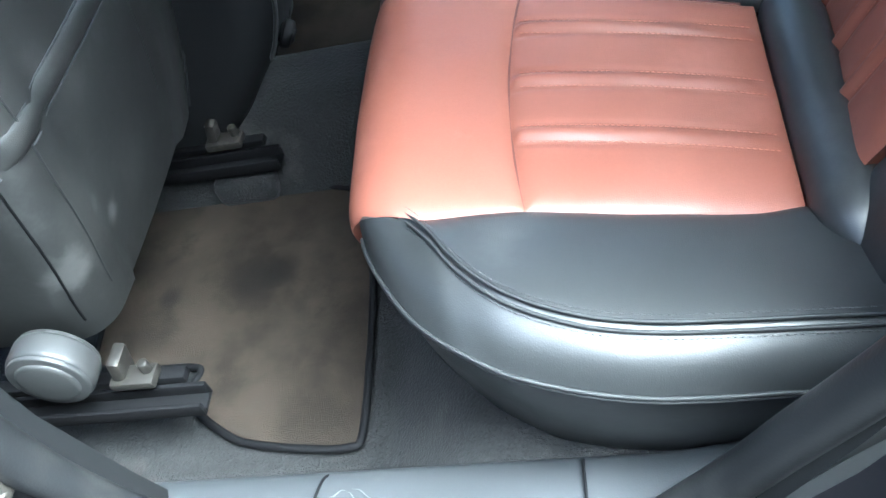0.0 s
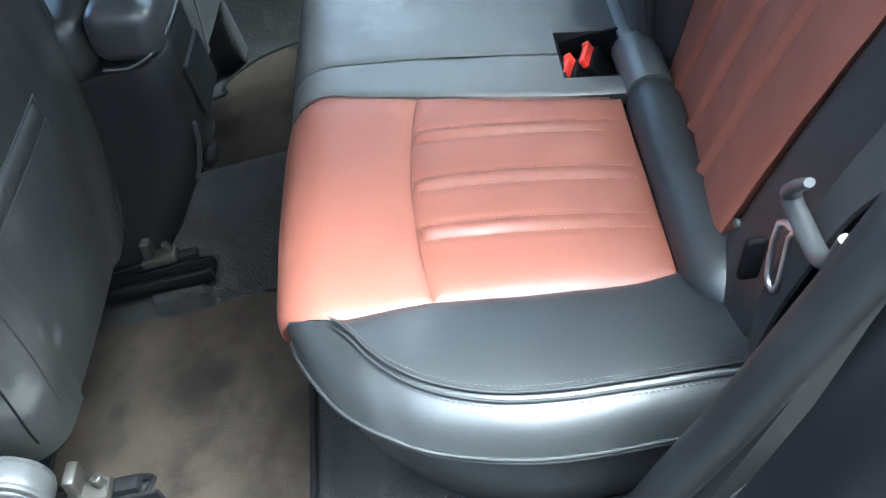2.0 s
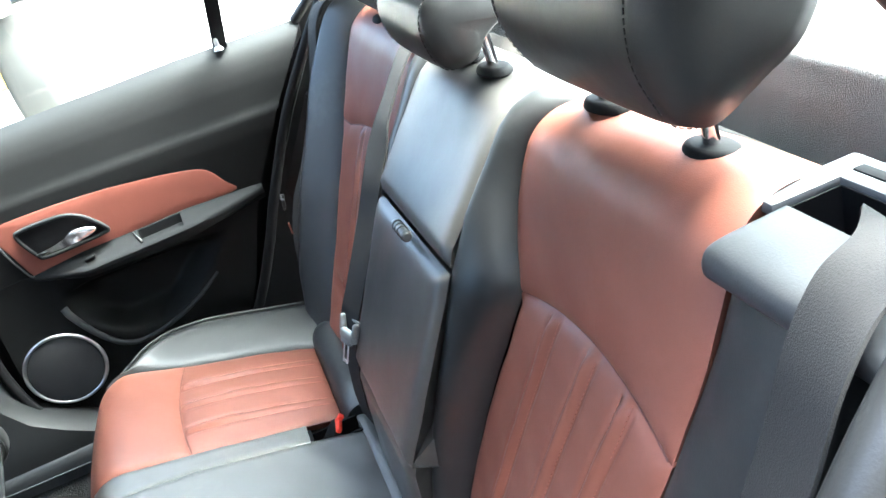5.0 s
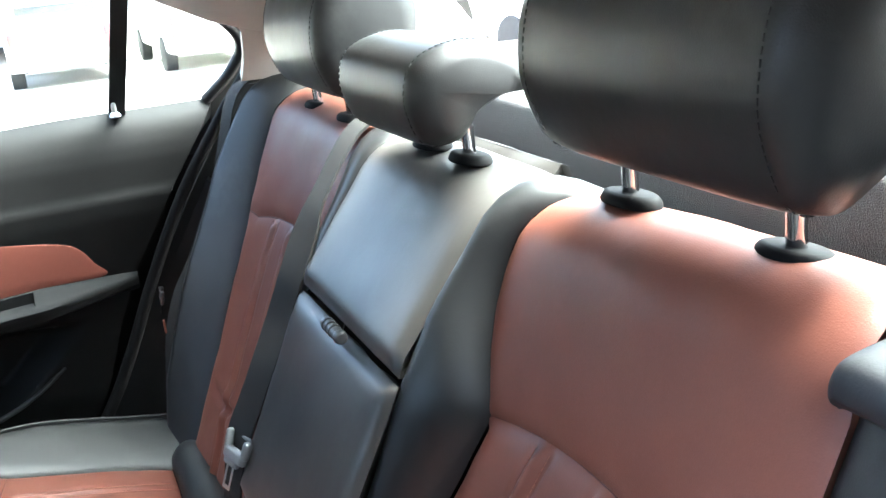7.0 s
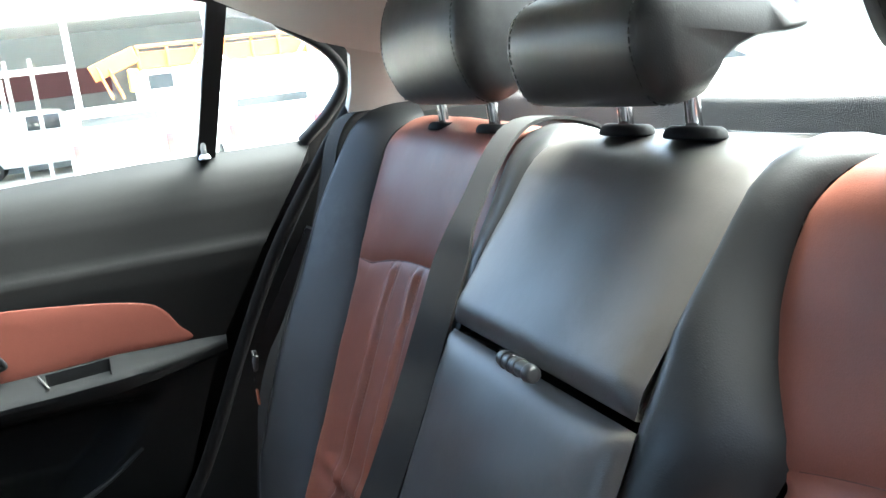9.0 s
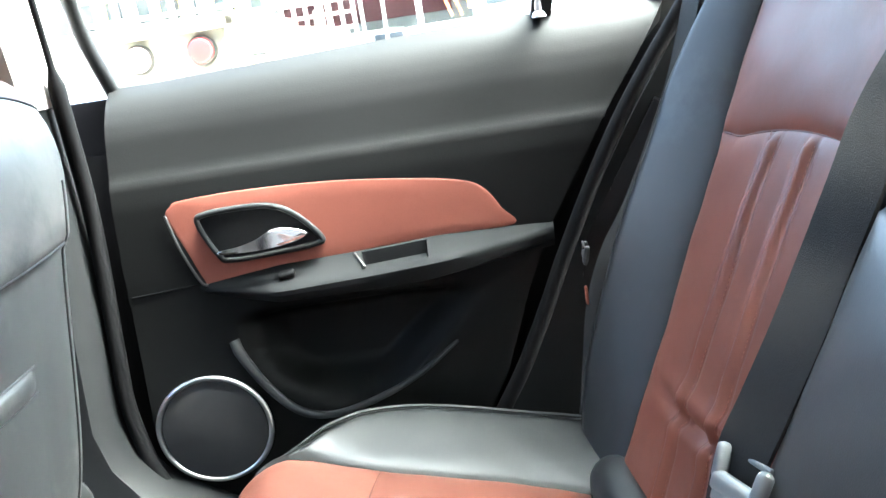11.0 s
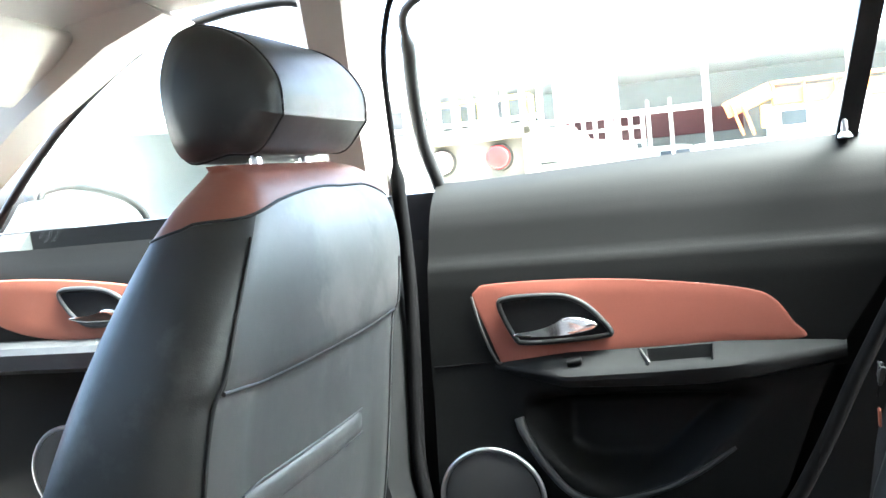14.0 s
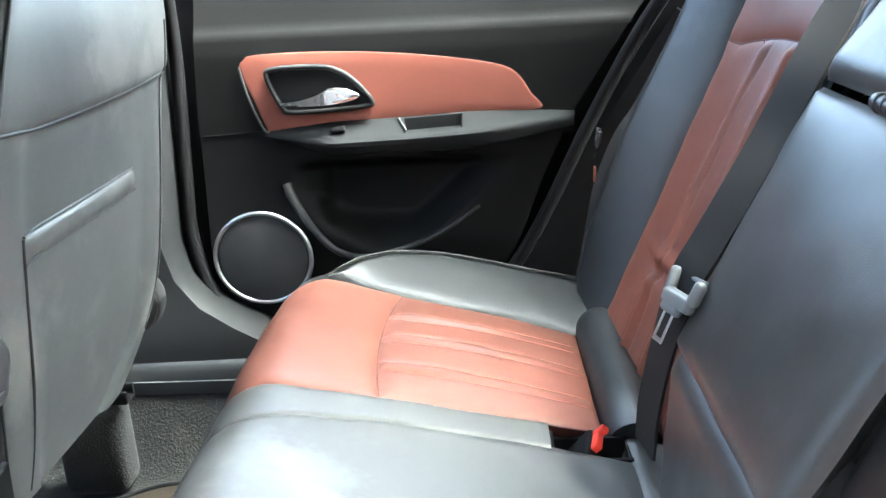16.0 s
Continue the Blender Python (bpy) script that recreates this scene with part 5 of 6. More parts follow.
# ---- floor mats ----
def floor_mat(sg):
    ob = thing("floor_mat", "stained brown-grey carpet floor mat with black bound edge", "floor mat", group="rear floor mats")
    edge = [(-0.099, 0.50), (-0.102, 0.40), (-0.112, 0.28), (-0.135, 0.16), (-0.19, 0.125), (-0.30, 0.118), (-0.42, 0.118), (-0.47, 0.13), (-0.475, 0.25), (-0.465, 0.375), (-0.45, 0.389), (-0.38, 0.395), (-0.325, 0.397), (-0.312, 0.406), (-0.319, 0.430), (-0.299, 0.461), (-0.27, 0.484), (-0.236, 0.502), (-0.17, 0.514), (-0.113, 0.517)]
    outline_plate("carpet_top", edge, lambda a, b, h: (a, sg * b, 0.312 + h), 0.008, MAT, ob, "stained carpet pile", rim=0.004, steps=5)
    tube("edge_binding", [(a, sg * b, 0.311) for a, b in edge], 0.0048, BLACK, ob, "black bound edge", closed=True, steps=5)


floor_mat(-1)
floor_mat(1)


# ---- front seats ----
RAIL_STEEL = material("dusty_rail_steel", (0.022, 0.020, 0.017), 0.5, metal=0.3, vary=0.4, scale=40, grain=200, bump=0.3, dirt=(0.06, 0.052, 0.04), dirt_at=0.58)


def front_seat(name, sg, dx, label, hem=(0.118, 0.372, 0.804, 0.779), cover=LEATHER_DUSTY):
    ob = thing(name, label, "car seat", group="front seats")
    rear = soft_curve((0.44, -0.235), (0.50, -0.215), (0.60, -0.185), (0.70, -0.165), (0.80, -0.152), (0.90, -0.143), (0.98, -0.140), (1.03, -0.150), (1.055, -0.172), (1.066, -0.195))
    front = soft_curve((0.44, -0.43), (0.60, -0.375), (0.70, -0.338), (0.784, -0.308), (0.855, -0.280), (0.936, -0.252), (0.985, -0.236), (1.03, -0.222), (1.062, -0.20))
    inner = soft_curve((0.44, 0.095), (0.52, 0.070), (0.62, 0.050), (0.72, 0.040), (0.80, 0.042), (0.84, 0.046), (0.88, 0.057), (0.92, 0.074), (0.96, 0.097), (1.00, 0.127), (1.03, 0.160), (1.062, 0.21))
    foot, low = (0.555, ((0.54, 0.335), (0.565, 0.375), (0.60, 0.425), (0.64, 0.462), (0.68, 0.476))) if sg > 0 else (0.465, ((0.44, 0.45), (0.52, 0.468), (0.60, 0.476), (0.68, 0.482)))
    outer = soft_curve(*low, (0.75, 0.484), (0.84, 0.496), (0.89, 0.510), (0.93, 0.526), (0.965, 0.540), (1.0, 0.542), (1.03, 0.532), (1.055, 0.505), (1.066, 0.46))
    yc = 0.285 * sg

    def ring(z):
        xr, xf, y0, y1 = float(rear(z)) + dx, float(front(z)) + dx, float(inner(z)), float(outer(z))
        out = []
        base = rounded_ring(xr - xf, y1 - y0, 0.040, 6)
        back_run = [(base[0][0], t) for t in np.linspace(base[-1][1], base[0][1], 26)[1:-1]]
        for a, b in [*base, *back_run]:
            y = b + (y0 + y1) / 2
            out.append((a + (xr + xf) / 2 + (0.012 * (1 - ((y - 0.29) / 0.24) ** 2) + skin_x(y, z)) * (a > 0), sg * y, z))
        return out
    def skin_x(y, z):
        """Extra depth of the back face: a full top pad, a hollow lower panel between two side strips."""
        low = np.clip((0.891 - z) / 0.010, 0, 1)
        mid = np.clip((y - float(inner(z)) - 0.075) / 0.012, 0, 1) * np.clip((float(outer(z)) - 0.075 - y) / 0.012, 0, 1)
        pad = 0.006 * np.clip((z - 0.887) / 0.012, 0, 1) * np.clip((1.02 - z) / 0.10, 0, 1)
        return pad - 0.007 * low * mid
    full = ring

    def ring(level):
        """A ring whose height follows the curved seam under the cap."""
        w = max(0.0, 1 - abs(level - 1.006) / (0.052 if level > 1.006 else 0.085))
        out = []
        for i, (x, y, z) in enumerate(full(level)):
            y = abs(y)
            bend = 0.014 * min(1, max(0, (0.36 - y) / 0.16)) + 0.032 * math.sin(0.5 * math.pi * min(1, max(0, (y - 0.15) / 0.22))) - 0.026 * max(0, (y - 0.43) / 0.11) ** 1.6 - 0.25 * max(0.0, float(rear(level)) + dx - 0.03 - x) * min(1, max(0, (0.30 - y) / 0.1))
            out.append(full(level + bend * w)[i])
        return out
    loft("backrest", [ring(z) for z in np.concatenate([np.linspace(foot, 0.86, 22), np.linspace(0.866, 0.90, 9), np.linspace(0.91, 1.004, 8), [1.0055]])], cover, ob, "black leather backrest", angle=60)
    # inner side faces take the darker leather, shade held in the colour
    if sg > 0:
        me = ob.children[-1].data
        me.materials.append(LEATHER_SCUFFED_SHADED)
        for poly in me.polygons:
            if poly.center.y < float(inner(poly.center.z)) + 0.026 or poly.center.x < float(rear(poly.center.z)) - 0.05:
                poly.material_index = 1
    loft("shoulder_cap", [ring(z) for z in np.concatenate([np.linspace(1.006, 1.05, 12), [1.055, 1.059, 1.062, 1.0645, 1.066]])], RED, ob, "red leather shoulder cap", angle=60)

    # seams on the back face
    def corner(y, z):
        return 0.04 - np.sqrt(0.0016 - np.clip(y - (outer(z) - 0.04), 0, 0.0395) ** 2)

    def on(y, z, h=0.0):
        return (float(rear(z)) + dx - float(corner(y, z)) + 0.012 * (1 - ((y - 0.29) / 0.24) ** 2) + skin_x(y, z) + h, sg * y, z)
    tube("piping", [on(float(inner(z)) + 0.026, z, -0.0006) for z in np.linspace(foot + 0.007, 1.004, 20)], 0.0017, LEATHER, ob, steps=3)
    tube("piping", [on(float(outer(z)) - 0.044, z, 0.0004) for z in np.linspace(foot + 0.05, 0.95, 40)], 0.0013, LEATHER, ob, steps=2)
    if sg < 0:
        tube("side_seam", [on(float(outer(z)) - 0.006, z, -0.0004) for z in np.linspace(0.50, 0.90, 30)], 0.0014, BLACK, ob, "dark side seam", steps=2)
    part("under_frame", rbox(0.20, 0.34, 0.05, 0.012, 2, pose(dx - 0.36, yc, 0.50, 0, -20, 0)), BLACK, ob, "dark seat frame")
    tube("cap_seam", ring(1.006), 0.0015, WELT, ob, steps=1, closed=True)
    tube("cross_seam", [on(y, z, 0.0) for y, z in ((0.092, 0.894), (0.12, 0.892), (0.153, 0.889), (0.22, 0.888), (0.32, 0.888), (0.41, 0.890), (0.47, 0.893))], 0.0020, LEATHER, ob, "cross seam", steps=4)
    h0, h1, hz1, hz0 = hem
    for z in (hz1, hz0):
        tube("pocket_hem", [on(y, z + 0.002 * math.sin(9 * y), 0.0) for y in np.linspace(h0, h1, 8)], 0.0014, LEATHER, ob, "stitched pocket hem", flat=0.8, steps=4)

    def strip(u, v):
        z, y = lerp(hz0, hz1, v), lerp(h0, h1, u)
        return rear(z) + dx - corner(y, z) + 0.012 * (1 - ((y - 0.29) / 0.24) ** 2) - 0.0085 + 0.007 * np.clip((y - outer(z) + 0.075) / 0.012, 0, 1) + 0.0062 * np.sin(math.pi * v) ** 0.6 * np.clip(np.sin(math.pi * u) * 6, 0.25, 1), sg * y, z
    sheet("pocket_strip", strip, 20, 8, cover, ob, 0.006, sg, "leather pocket strip")
    tube("pocket_seam", [on(h0, z, -0.0006) for z in np.linspace(0.565, hz1, 10)], 0.0015, LEATHER, ob, steps=3)
    # seat cushion
    part("seat_base", rbox(0.46, 0.46, 0.13, 0.045, 5, pose(dx - 0.66, yc, 0.53, 0, 6, 0)), RED, ob, "red leather seat cushion")
    for s in (-1, 1):
        part("seat_side", rbox(0.46, 0.055, 0.14, 0.025, 4, pose(dx - 0.58, yc + s * 0.235, 0.525, 0, 6, 0)), LEATHER, ob, "black leather seat side")
    # recliner covers and rails
    for s in (-1, 1):
        m = pose(dx - 0.215, yc + s * 0.170, 0.615, 90, 0, 0) if s * sg > 0 and sg > 0 else pose(dx - 0.258, yc + s * 0.215, 0.484, 90, 0, 0)
        rec = part("recliner_cover", cyl(0.043, 0.043, 0.030, 40, m, 0.006), GREY_COVER, ob, "round grey recliner cover")
        part("step", cyl(0.0405, 0.0405, 0.036, 40, m, 0.002), GREY_COVER, rec)
        part("cap", cyl(0.035, 0.032, 0.043, 40, m, 0.005), GREY_COVER, rec)
        rx = dx - (0.09 if sg > 0 else -0.035)
        ry = yc + s * (0.245 if sg > 0 and s > 0 else 0.190)
        up = 0.085 if sg > 0 and s > 0 else 0.028 if s < 0 and sg < 0 else 0.0
        rail = part("seat_rail", rbox(0.44, 0.016, 0.012, 0.003, 2, pose(rx - 0.410, ry, 0.386 + up)), BLACK, ob, "black steel seat rail")
        for o, w, h, z in ((-0.010, 0.006, 0.020, 0.372), (-0.034, 0.006, 0.018, 0.371), (-0.022, 0.030, 0.006, 0.364)):
            part("channel_side" if w < 0.01 else "channel_base", rbox(0.46, w, h, 0.002, 2, pose(rx - 0.400, ry + o, z + up)), BLACK, rail)
        part("rail_bracket", joined(rbox(0.050, 0.026, 0.012, 0.003, 2, pose(rx - 0.240, ry - 0.008, 0.400 + up)), rbox(0.014, 0.030, 0.040, 0.004, 2, pose(rx - 0.252, ry, 0.414 + up, 0, 14, 0)), cyl(0.006, 0.006, 0.024, 12, pose(rx - 0.224, ry - 0.004, 0.408 + up), 0.002)), RAIL_STEEL, rail, "dusty steel rail bracket with bolt")
        if sg > 0 or s > 0:
            part("rail_foot", rbox(0.09, 0.062, 0.046 + up, 0.014, 3, pose(rx - 0.235, ry - 0.012, 0.328 + up / 2)), CARPET, rail, "carpeted rail foot")
    return ob


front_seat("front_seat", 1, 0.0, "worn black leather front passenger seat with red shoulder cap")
# driver seat's shade is painted by its darker cover
front_seat("front_seat", -1, -0.105, "black leather driver seat with red shoulder cap", (0.19, 0.474, 0.739, 0.709), LEATHER_SCUFFED_SHADED)
FH = ((-0.178, 1.072), (-0.151, 1.099), (-0.147, 1.108), (-0.149, 1.140), (-0.175, 1.175), (-0.215, 1.195), (-0.250, 1.19), (-0.270, 1.15), (-0.268, 1.10), (-0.252, 1.068), (-0.21, 1.072))
headrest("headrest", "black leather front headrest on chrome posts", 0.374, 0.25, [(a, b + 0.004) for a, b in FH], (0.298, 0.408), post_x=-0.195, post_z=(1.045, 1.09), group="front headrests", thread=False)
headrest("headrest", "black leather front headrest on chrome posts", -0.315, 0.25, [(a - 0.09, b) for a, b in FH], (-0.37, -0.26), post_x=-0.285, post_z=(1.045, 1.09), group="front headrests", thread=False)


# ---- centre console ----
console = thing("centre_console", "black plastic centre console with padded armrest lid", "console")
rings = []
for z, x0, w in ((0.38, -0.300, 0.094), (0.42, -0.268, 0.094), (0.46, -0.235, 0.094), (0.50, -0.200, 0.093), (0.55, -0.178, 0.092), (0.61, -0.166, 0.091), (0.65, -0.160, 0.089), (0.675, -0.157, 0.087), (0.682, -0.160, 0.084)):
    rings.append([(a + (x0 - 1.0) / 2, b, z) for a, b in rounded_ring(x0 + 1.0, 2 * w, 0.055, 8)])
loft("body", rings, PLASTIC, console, "black console body", angle=60)
part("lid", rbox(0.38, 0.172, 0.088, 0.030, 7, pose(-0.428, 0, 0.724, 0, 3, 0)), LEATHER, console, "padded black armrest lid")
part("end_cap", rbox(0.088, 0.168, 0.074, 0.026, 7, pose(-0.194, 0, 0.717, 0, 14, 0)), CAP, console, "smooth grey plastic end cap")
tube("cap_joint", [(-0.232, -0.086, 0.690), (-0.20, -0.0875, 0.684), (-0.17, -0.078, 0.690), (-0.153, -0.050, 0.698), (-0.149, 0.0, 0.700), (-0.153, 0.050, 0.698), (-0.17, 0.078, 0.690)], 0.0022, CAP, console, "raised moulded joint")
part("rear_panel", rbox(0.008, 0.090, 0.075, 0.004, 3, pose(-0.162, 0, 0.605, 0, 4, 0)), PLASTIC, console, "black rear vent panel")
tube("side_clip", [(-0.172, -0.074, 0.580), (-0.180, -0.076, 0.552), (-0.194, -0.078, 0.520), (-0.206, -0.080, 0.500)], 0.0058, GREY_COVER, console, "pale grey side clip", flat=0.5)
part("power_socket", joined(cyl(0.019, 0.017, 0.014, 28, pose(-0.188, -0.046, 0.508, 0, 122, 0), 0.004), cyl(0.013, 0.011, 0.020, 28, pose(-0.188, -0.046, 0.508, 0, 122, 0), 0.003)), BLACK, console, "round socket cap")


# ---- front of the cabin, far side ----
fd = thing("door_2", "front passenger door panel with red leather insert", "car door", kind="structure")


def fpanel(u, v):
    z = lerp(0.46, 0.985, v)
    x = lerp(-1.12, -0.285, u)
    return x, 0.705 + 0.02 * np.clip((z - 0.93) / 0.05, 0, 1) + 0 * x, z


sheet("door_trim", fpanel, 20, 20, SOFT, fd, 0.03, 1, "soft black door trim")
outline_plate("insert", [(-0.95, 0.935), (-0.80, 0.935), (-0.64, 0.915), (-0.50, 0.885), (-0.46, 0.84), (-0.62, 0.825), (-0.78, 0.835), (-0.88, 0.852), (-0.93, 0.88)], lambda a, b, h: (a, 0.70 - h, b), 0.01, RED, fd, "red leather door insert", lift=0.003)
fh = [(-0.785, 0.912), (-0.74, 0.918), (-0.69, 0.910), (-0.655, 0.885), (-0.645, 0.862), (-0.70, 0.858), (-0.75, 0.865)]
# flat plate again, black in place of a shaded hollow
outline_plate("handle_bowl", fh, lambda a, b, h: (a, 0.694 - h, b), 0.02, BLACK, fd, "flat black plate painted as the shaded handle bowl", rim=0.003, lift=0.0005)
tube("handle_bezel", [(a, 0.694, b) for a, b in fh], 0.004, PLASTIC_GREY, fd, closed=True, up=(0, 1, 0))
outline_plate("handle_lever", [(-0.765, 0.873), (-0.72, 0.877), (-0.69, 0.884), (-0.665, 0.872), (-0.69, 0.865), (-0.74, 0.866)], lambda a, b, h: (a, 0.686 - h, b), 0.006, CHROME, fd, "chrome release lever", rim=0.004, lift=0.002)
loft("armrest_ledge", [[(x, 0.712, 0.838), (x, 0.655, 0.834), (x, 0.645, 0.825), (x, 0.65, 0.80), (x, 0.712, 0.78)] for x in np.linspace(-1.0, -0.35, 12)], PLASTIC_GREY, fd, "grey plastic armrest ledge", angle=35)
tube("speaker_ring", [(-0.80 + 0.078 * math.cos(a), 0.69, 0.62 + 0.076 * math.sin(a)) for a in np.linspace(0, 2 * math.pi, 24, endpoint=False)], 0.0036, SILVER, fd, "satin silver speaker ring", closed=True, steps=3, up=(0, 1, 0))
part("speaker_grille", cyl(0.075, 0.073, 0.012, 40, pose(-0.80, 0.693, 0.62, 90, 0, 0), 0.002), MESH, fd, "round dark speaker cloth")
tube("window_frame", [(-0.285, 0.74, 0.99), (-0.275, 0.70, 1.12), (-0.262, 0.625, 1.26), (-0.33, 0.61, 1.285), (-0.50, 0.615, 1.262), (-0.66, 0.635, 1.185), (-0.80, 0.665, 1.09), (-0.92, 0.70, 0.995)], 0.007, RUBBER, fd, "black window frame")


def fpane(u, v):
    z = lerp(0.975, 1.27, v)
    x = lerp(np.interp(z, [0.975, 1.09, 1.185, 1.27], [-0.94, -0.80, -0.66, -0.47]), -0.272, u)
    return x, 0.745 - (z - 0.975) * 0.42 + 0 * x, z


g = sheet("window_pane", fpane, 10, 8, GLASS, fd, 0.003, -1, "clear side window glass")
g.visible_shadow = False

mirror = thing("wing_mirror", "black door mirror with a silvered glass", "mirror")
mo = [(0.868, 1.066), (0.885, 1.080), (0.94, 1.085), (1.00, 1.077), (1.07, 1.058), (1.118, 1.030), (1.132, 0.998), (1.11, 0.968), (1.02, 0.958), (0.92, 0.960), (0.885, 0.972), (0.872, 1.01)]
outline_plate("housing", [(0.99 + (a - 0.99) * 1.07, 1.02 + (b - 1.02) * 1.09) for a, b in mo], lambda a, b, h: (-0.934 + (a - 1.0) * 0.10 + h, a, b), 0.07, PLASTIC_GREY, mirror, "dark mirror housing", rim=0.012, back=0.55)
outline_plate("mirror_glass", mo, lambda a, b, h: (-0.930 + (a - 1.0) * 0.10 + h, a, b), 0.003, CHROME, mirror, "mirror glass", rim=0.001, lift=0.002)
tube("mirror_rim", [(-0.926 + (a - 1.0) * 0.10, 0.99 + (a - 0.99) * 1.03, 1.02 + (b - 1.02) * 1.04) for a, b in mo], 0.0065, PLASTIC, mirror, "dark mirror rim", closed=True, steps=4)
loft("stalk", [[(-0.96, y, z0), (-0.90, y, z0), (-0.90, y, z1), (-0.96, y, z1)] for y, z0, z1 in ((0.75, 0.955, 0.985), (0.80, 0.960, 1.03), (0.83, 0.960, 1.062), (0.875, 0.965, 1.070), (0.895, 0.968, 1.066))], PLASTIC_GREY, mirror, "black mirror arm", angle=30)

for sg in (-1, 1):
    rings = []
    for x, y, z in ((-1.15, 0.66, 0.98), (-0.92, 0.64, 1.07), (-0.72, 0.60, 1.185), (-0.55, 0.575, 1.262), (-0.45, 0.565, 1.29)):
        rings.append([(x - 0.02, sg * (y - 0.05), z + 0.02), (x + 0.03, sg * (y - 0.045), z - 0.015), (x + 0.035, sg * (y + 0.02), z - 0.02), (x - 0.02, sg * (y + 0.02), z + 0.02)])
    tagged(loft("trim_pillar_front", rings, TRIM, None, angle=30), "light windscreen pillar trim", "pillar trim", "", "structure")

dash = thing("dashboard", "black dashboard with red lower band and round vent", "dashboard")
sheet("top_pad", lambda u, v: (lerp(-1.45, -1.0, u), lerp(-0.68, 0.68, v), 0.98 - 0.05 * u ** 3 + 0.015 * np.cos(v * 6.3)), 20, 24, SOFT, dash, 0.05, 1, "soft black dashboard top")
sheet("fascia", lambda u, v: (-1.0 - 0.10 * u, lerp(-0.68, 0.68, v), lerp(0.93, 0.55, u)), 12, 12, PLASTIC, dash, 0.04, 1, "black fascia")
sheet("red_band", lambda u, v: (-0.985 - 0.02 * u, lerp(0.12, 0.66, v), lerp(0.925, 0.84, u)), 10, 12, RED, dash, 0.02, 1, "red leather band")
part("vent", joined(cyl(0.045, 0.042, 0.03, 32, pose(-0.975, 0.60, 0.895, 0, 80, 0), 0.004)), BLACK, dash, "round air vent")
for k in range(4):
    part("vent_slat", rbox(0.004, 0.075, 0.006, 0.002, 2, pose(-0.957, 0.60, 0.872 + 0.015 * k)), SILVER, dash, "thin vent slat")
visor = thing("sun_visor", "pale grey folded-down sun visor under the headliner", "sun visor")
part("flap", rbox(0.14, 0.36, 0.018, 0.008, 4, pose(-0.60, 0.36, 1.232, 0, -35, 8)), LINER, visor, "pale cloth flap")


def screen(u, v):
    return lerp(-1.42, -0.69, u), lerp(-0.62, 0.62, v) * (1 - 0.1 * u), lerp(0.97, 1.30, u) + 0.02 * np.sin(math.pi * v)


ws = tagged(sheet("window_front", screen, 10, 10, GLASS, None, 0.004, 1), "clear windscreen glass", "windscreen", "", "structure")
ws.visible_shadow = False
rw = tagged(sheet("window_rear", lambda u, v: (lerp(0.66, 1.30, u), lerp(-0.53, 0.53, v) * (1 + 0.15 * u), lerp(1.312, 1.06, u) + 0.02 * np.sin(math.pi * v)), 12, 14, GLASS, None, 0.004, 1), "clear rear window glass", "rear window", "", "structure")
rw.visible_shadow = False

# near-side front door, closed beyond the driver seat
nd = thing("door_3", "closed dark driver door", "car door", kind="structure")
sheet("door_trim", lambda u, v: (lerp(-1.12, -0.30, u), -0.715 + 0 * u, lerp(0.42, 0.985, v)), 8, 8, SOFT, nd, 0.08, 1, "soft black door trim")
tube("window_frame", [(-0.29, -0.74, 0.99), (-0.28, -0.70, 1.12), (-0.265, -0.625, 1.26), (-0.33, -0.61, 1.285), (-0.50, -0.615, 1.262), (-0.66, -0.635, 1.185), (-0.80, -0.665, 1.09), (-0.92, -0.70, 0.995)], 0.012, RUBBER, nd, "black window frame")


# near rear door, swung wide open towards the front
od = thing("door_4", "near rear car door standing wide open", "car door", kind="structure")
ODX, ODY = -0.30, -0.954
hx, hy = -0.262, -0.80


def open_door(off, z0=0.30, z1=1.02):
    return lambda u, v: (hx + ODX * 0.86 * u + ODY * off + 0 * v, hy + ODY * 0.86 * u - ODX * off + 0 * v, lerp(z0, z1, v) + 0.10 * u * (1 - v))


sheet("outer_panel", open_door(0.13), 10, 10, PAINT, od, 0.02, 1, "glossy black outer panel")
sheet("door_trim", open_door(0.0), 10, 10, SOFT, od, 0.06, -1, "soft black door trim")
tube("window_frame", [(hx + ODX * u + ODY * 0.06, hy + ODY * u - ODX * 0.06, z) for u, z in ((0.01, 1.02), (0.02, 1.18), (0.08, 1.30), (0.30, 1.32), (0.62, 1.24), (0.80, 1.10), (0.78, 1.02))], 0.014, RUBBER, od, "black window frame")


# ---- yard outside ----
CONCRETE = material("sunlit_concrete", (0.46, 0.44, 0.41), 0.9, vary=0.2, scale=0.8, grain=60, bump=0.3, depth=0.005, dirt=(0.36, 0.34, 0.31), dirt_at=0.58)
WHITE = material("white_vehicle_paint", (0.66, 0.66, 0.64), 0.35, vary=0.06, scale=2, grain=60, bump=0.0, coat=0.3)
RUST_WHITE = material("chalky_cream_paint", (0.24, 0.22, 0.18), 0.7, vary=0.15, scale=6, grain=80, bump=0.2, dirt=(0.35, 0.27, 0.18), dirt_at=0.62)
SHED = material("grey_shed_sheet", (0.24, 0.265, 0.28), 0.7, vary=0.2, scale=1.2, grain=40, bump=0.2)
MAROON = material("maroon_painted_wall", (0.10, 0.035, 0.045), 0.7, vary=0.15, scale=2, grain=50, bump=0.2)
ORANGE = material("orange_painted_steel", (0.50, 0.14, 0.025), 0.5, vary=0.12, scale=4, grain=60, bump=0.1)
YELLOW = material("yellow_painted_steel", (0.60, 0.36, 0.03), 0.5, vary=0.12, scale=4, grain=60, bump=0.1)
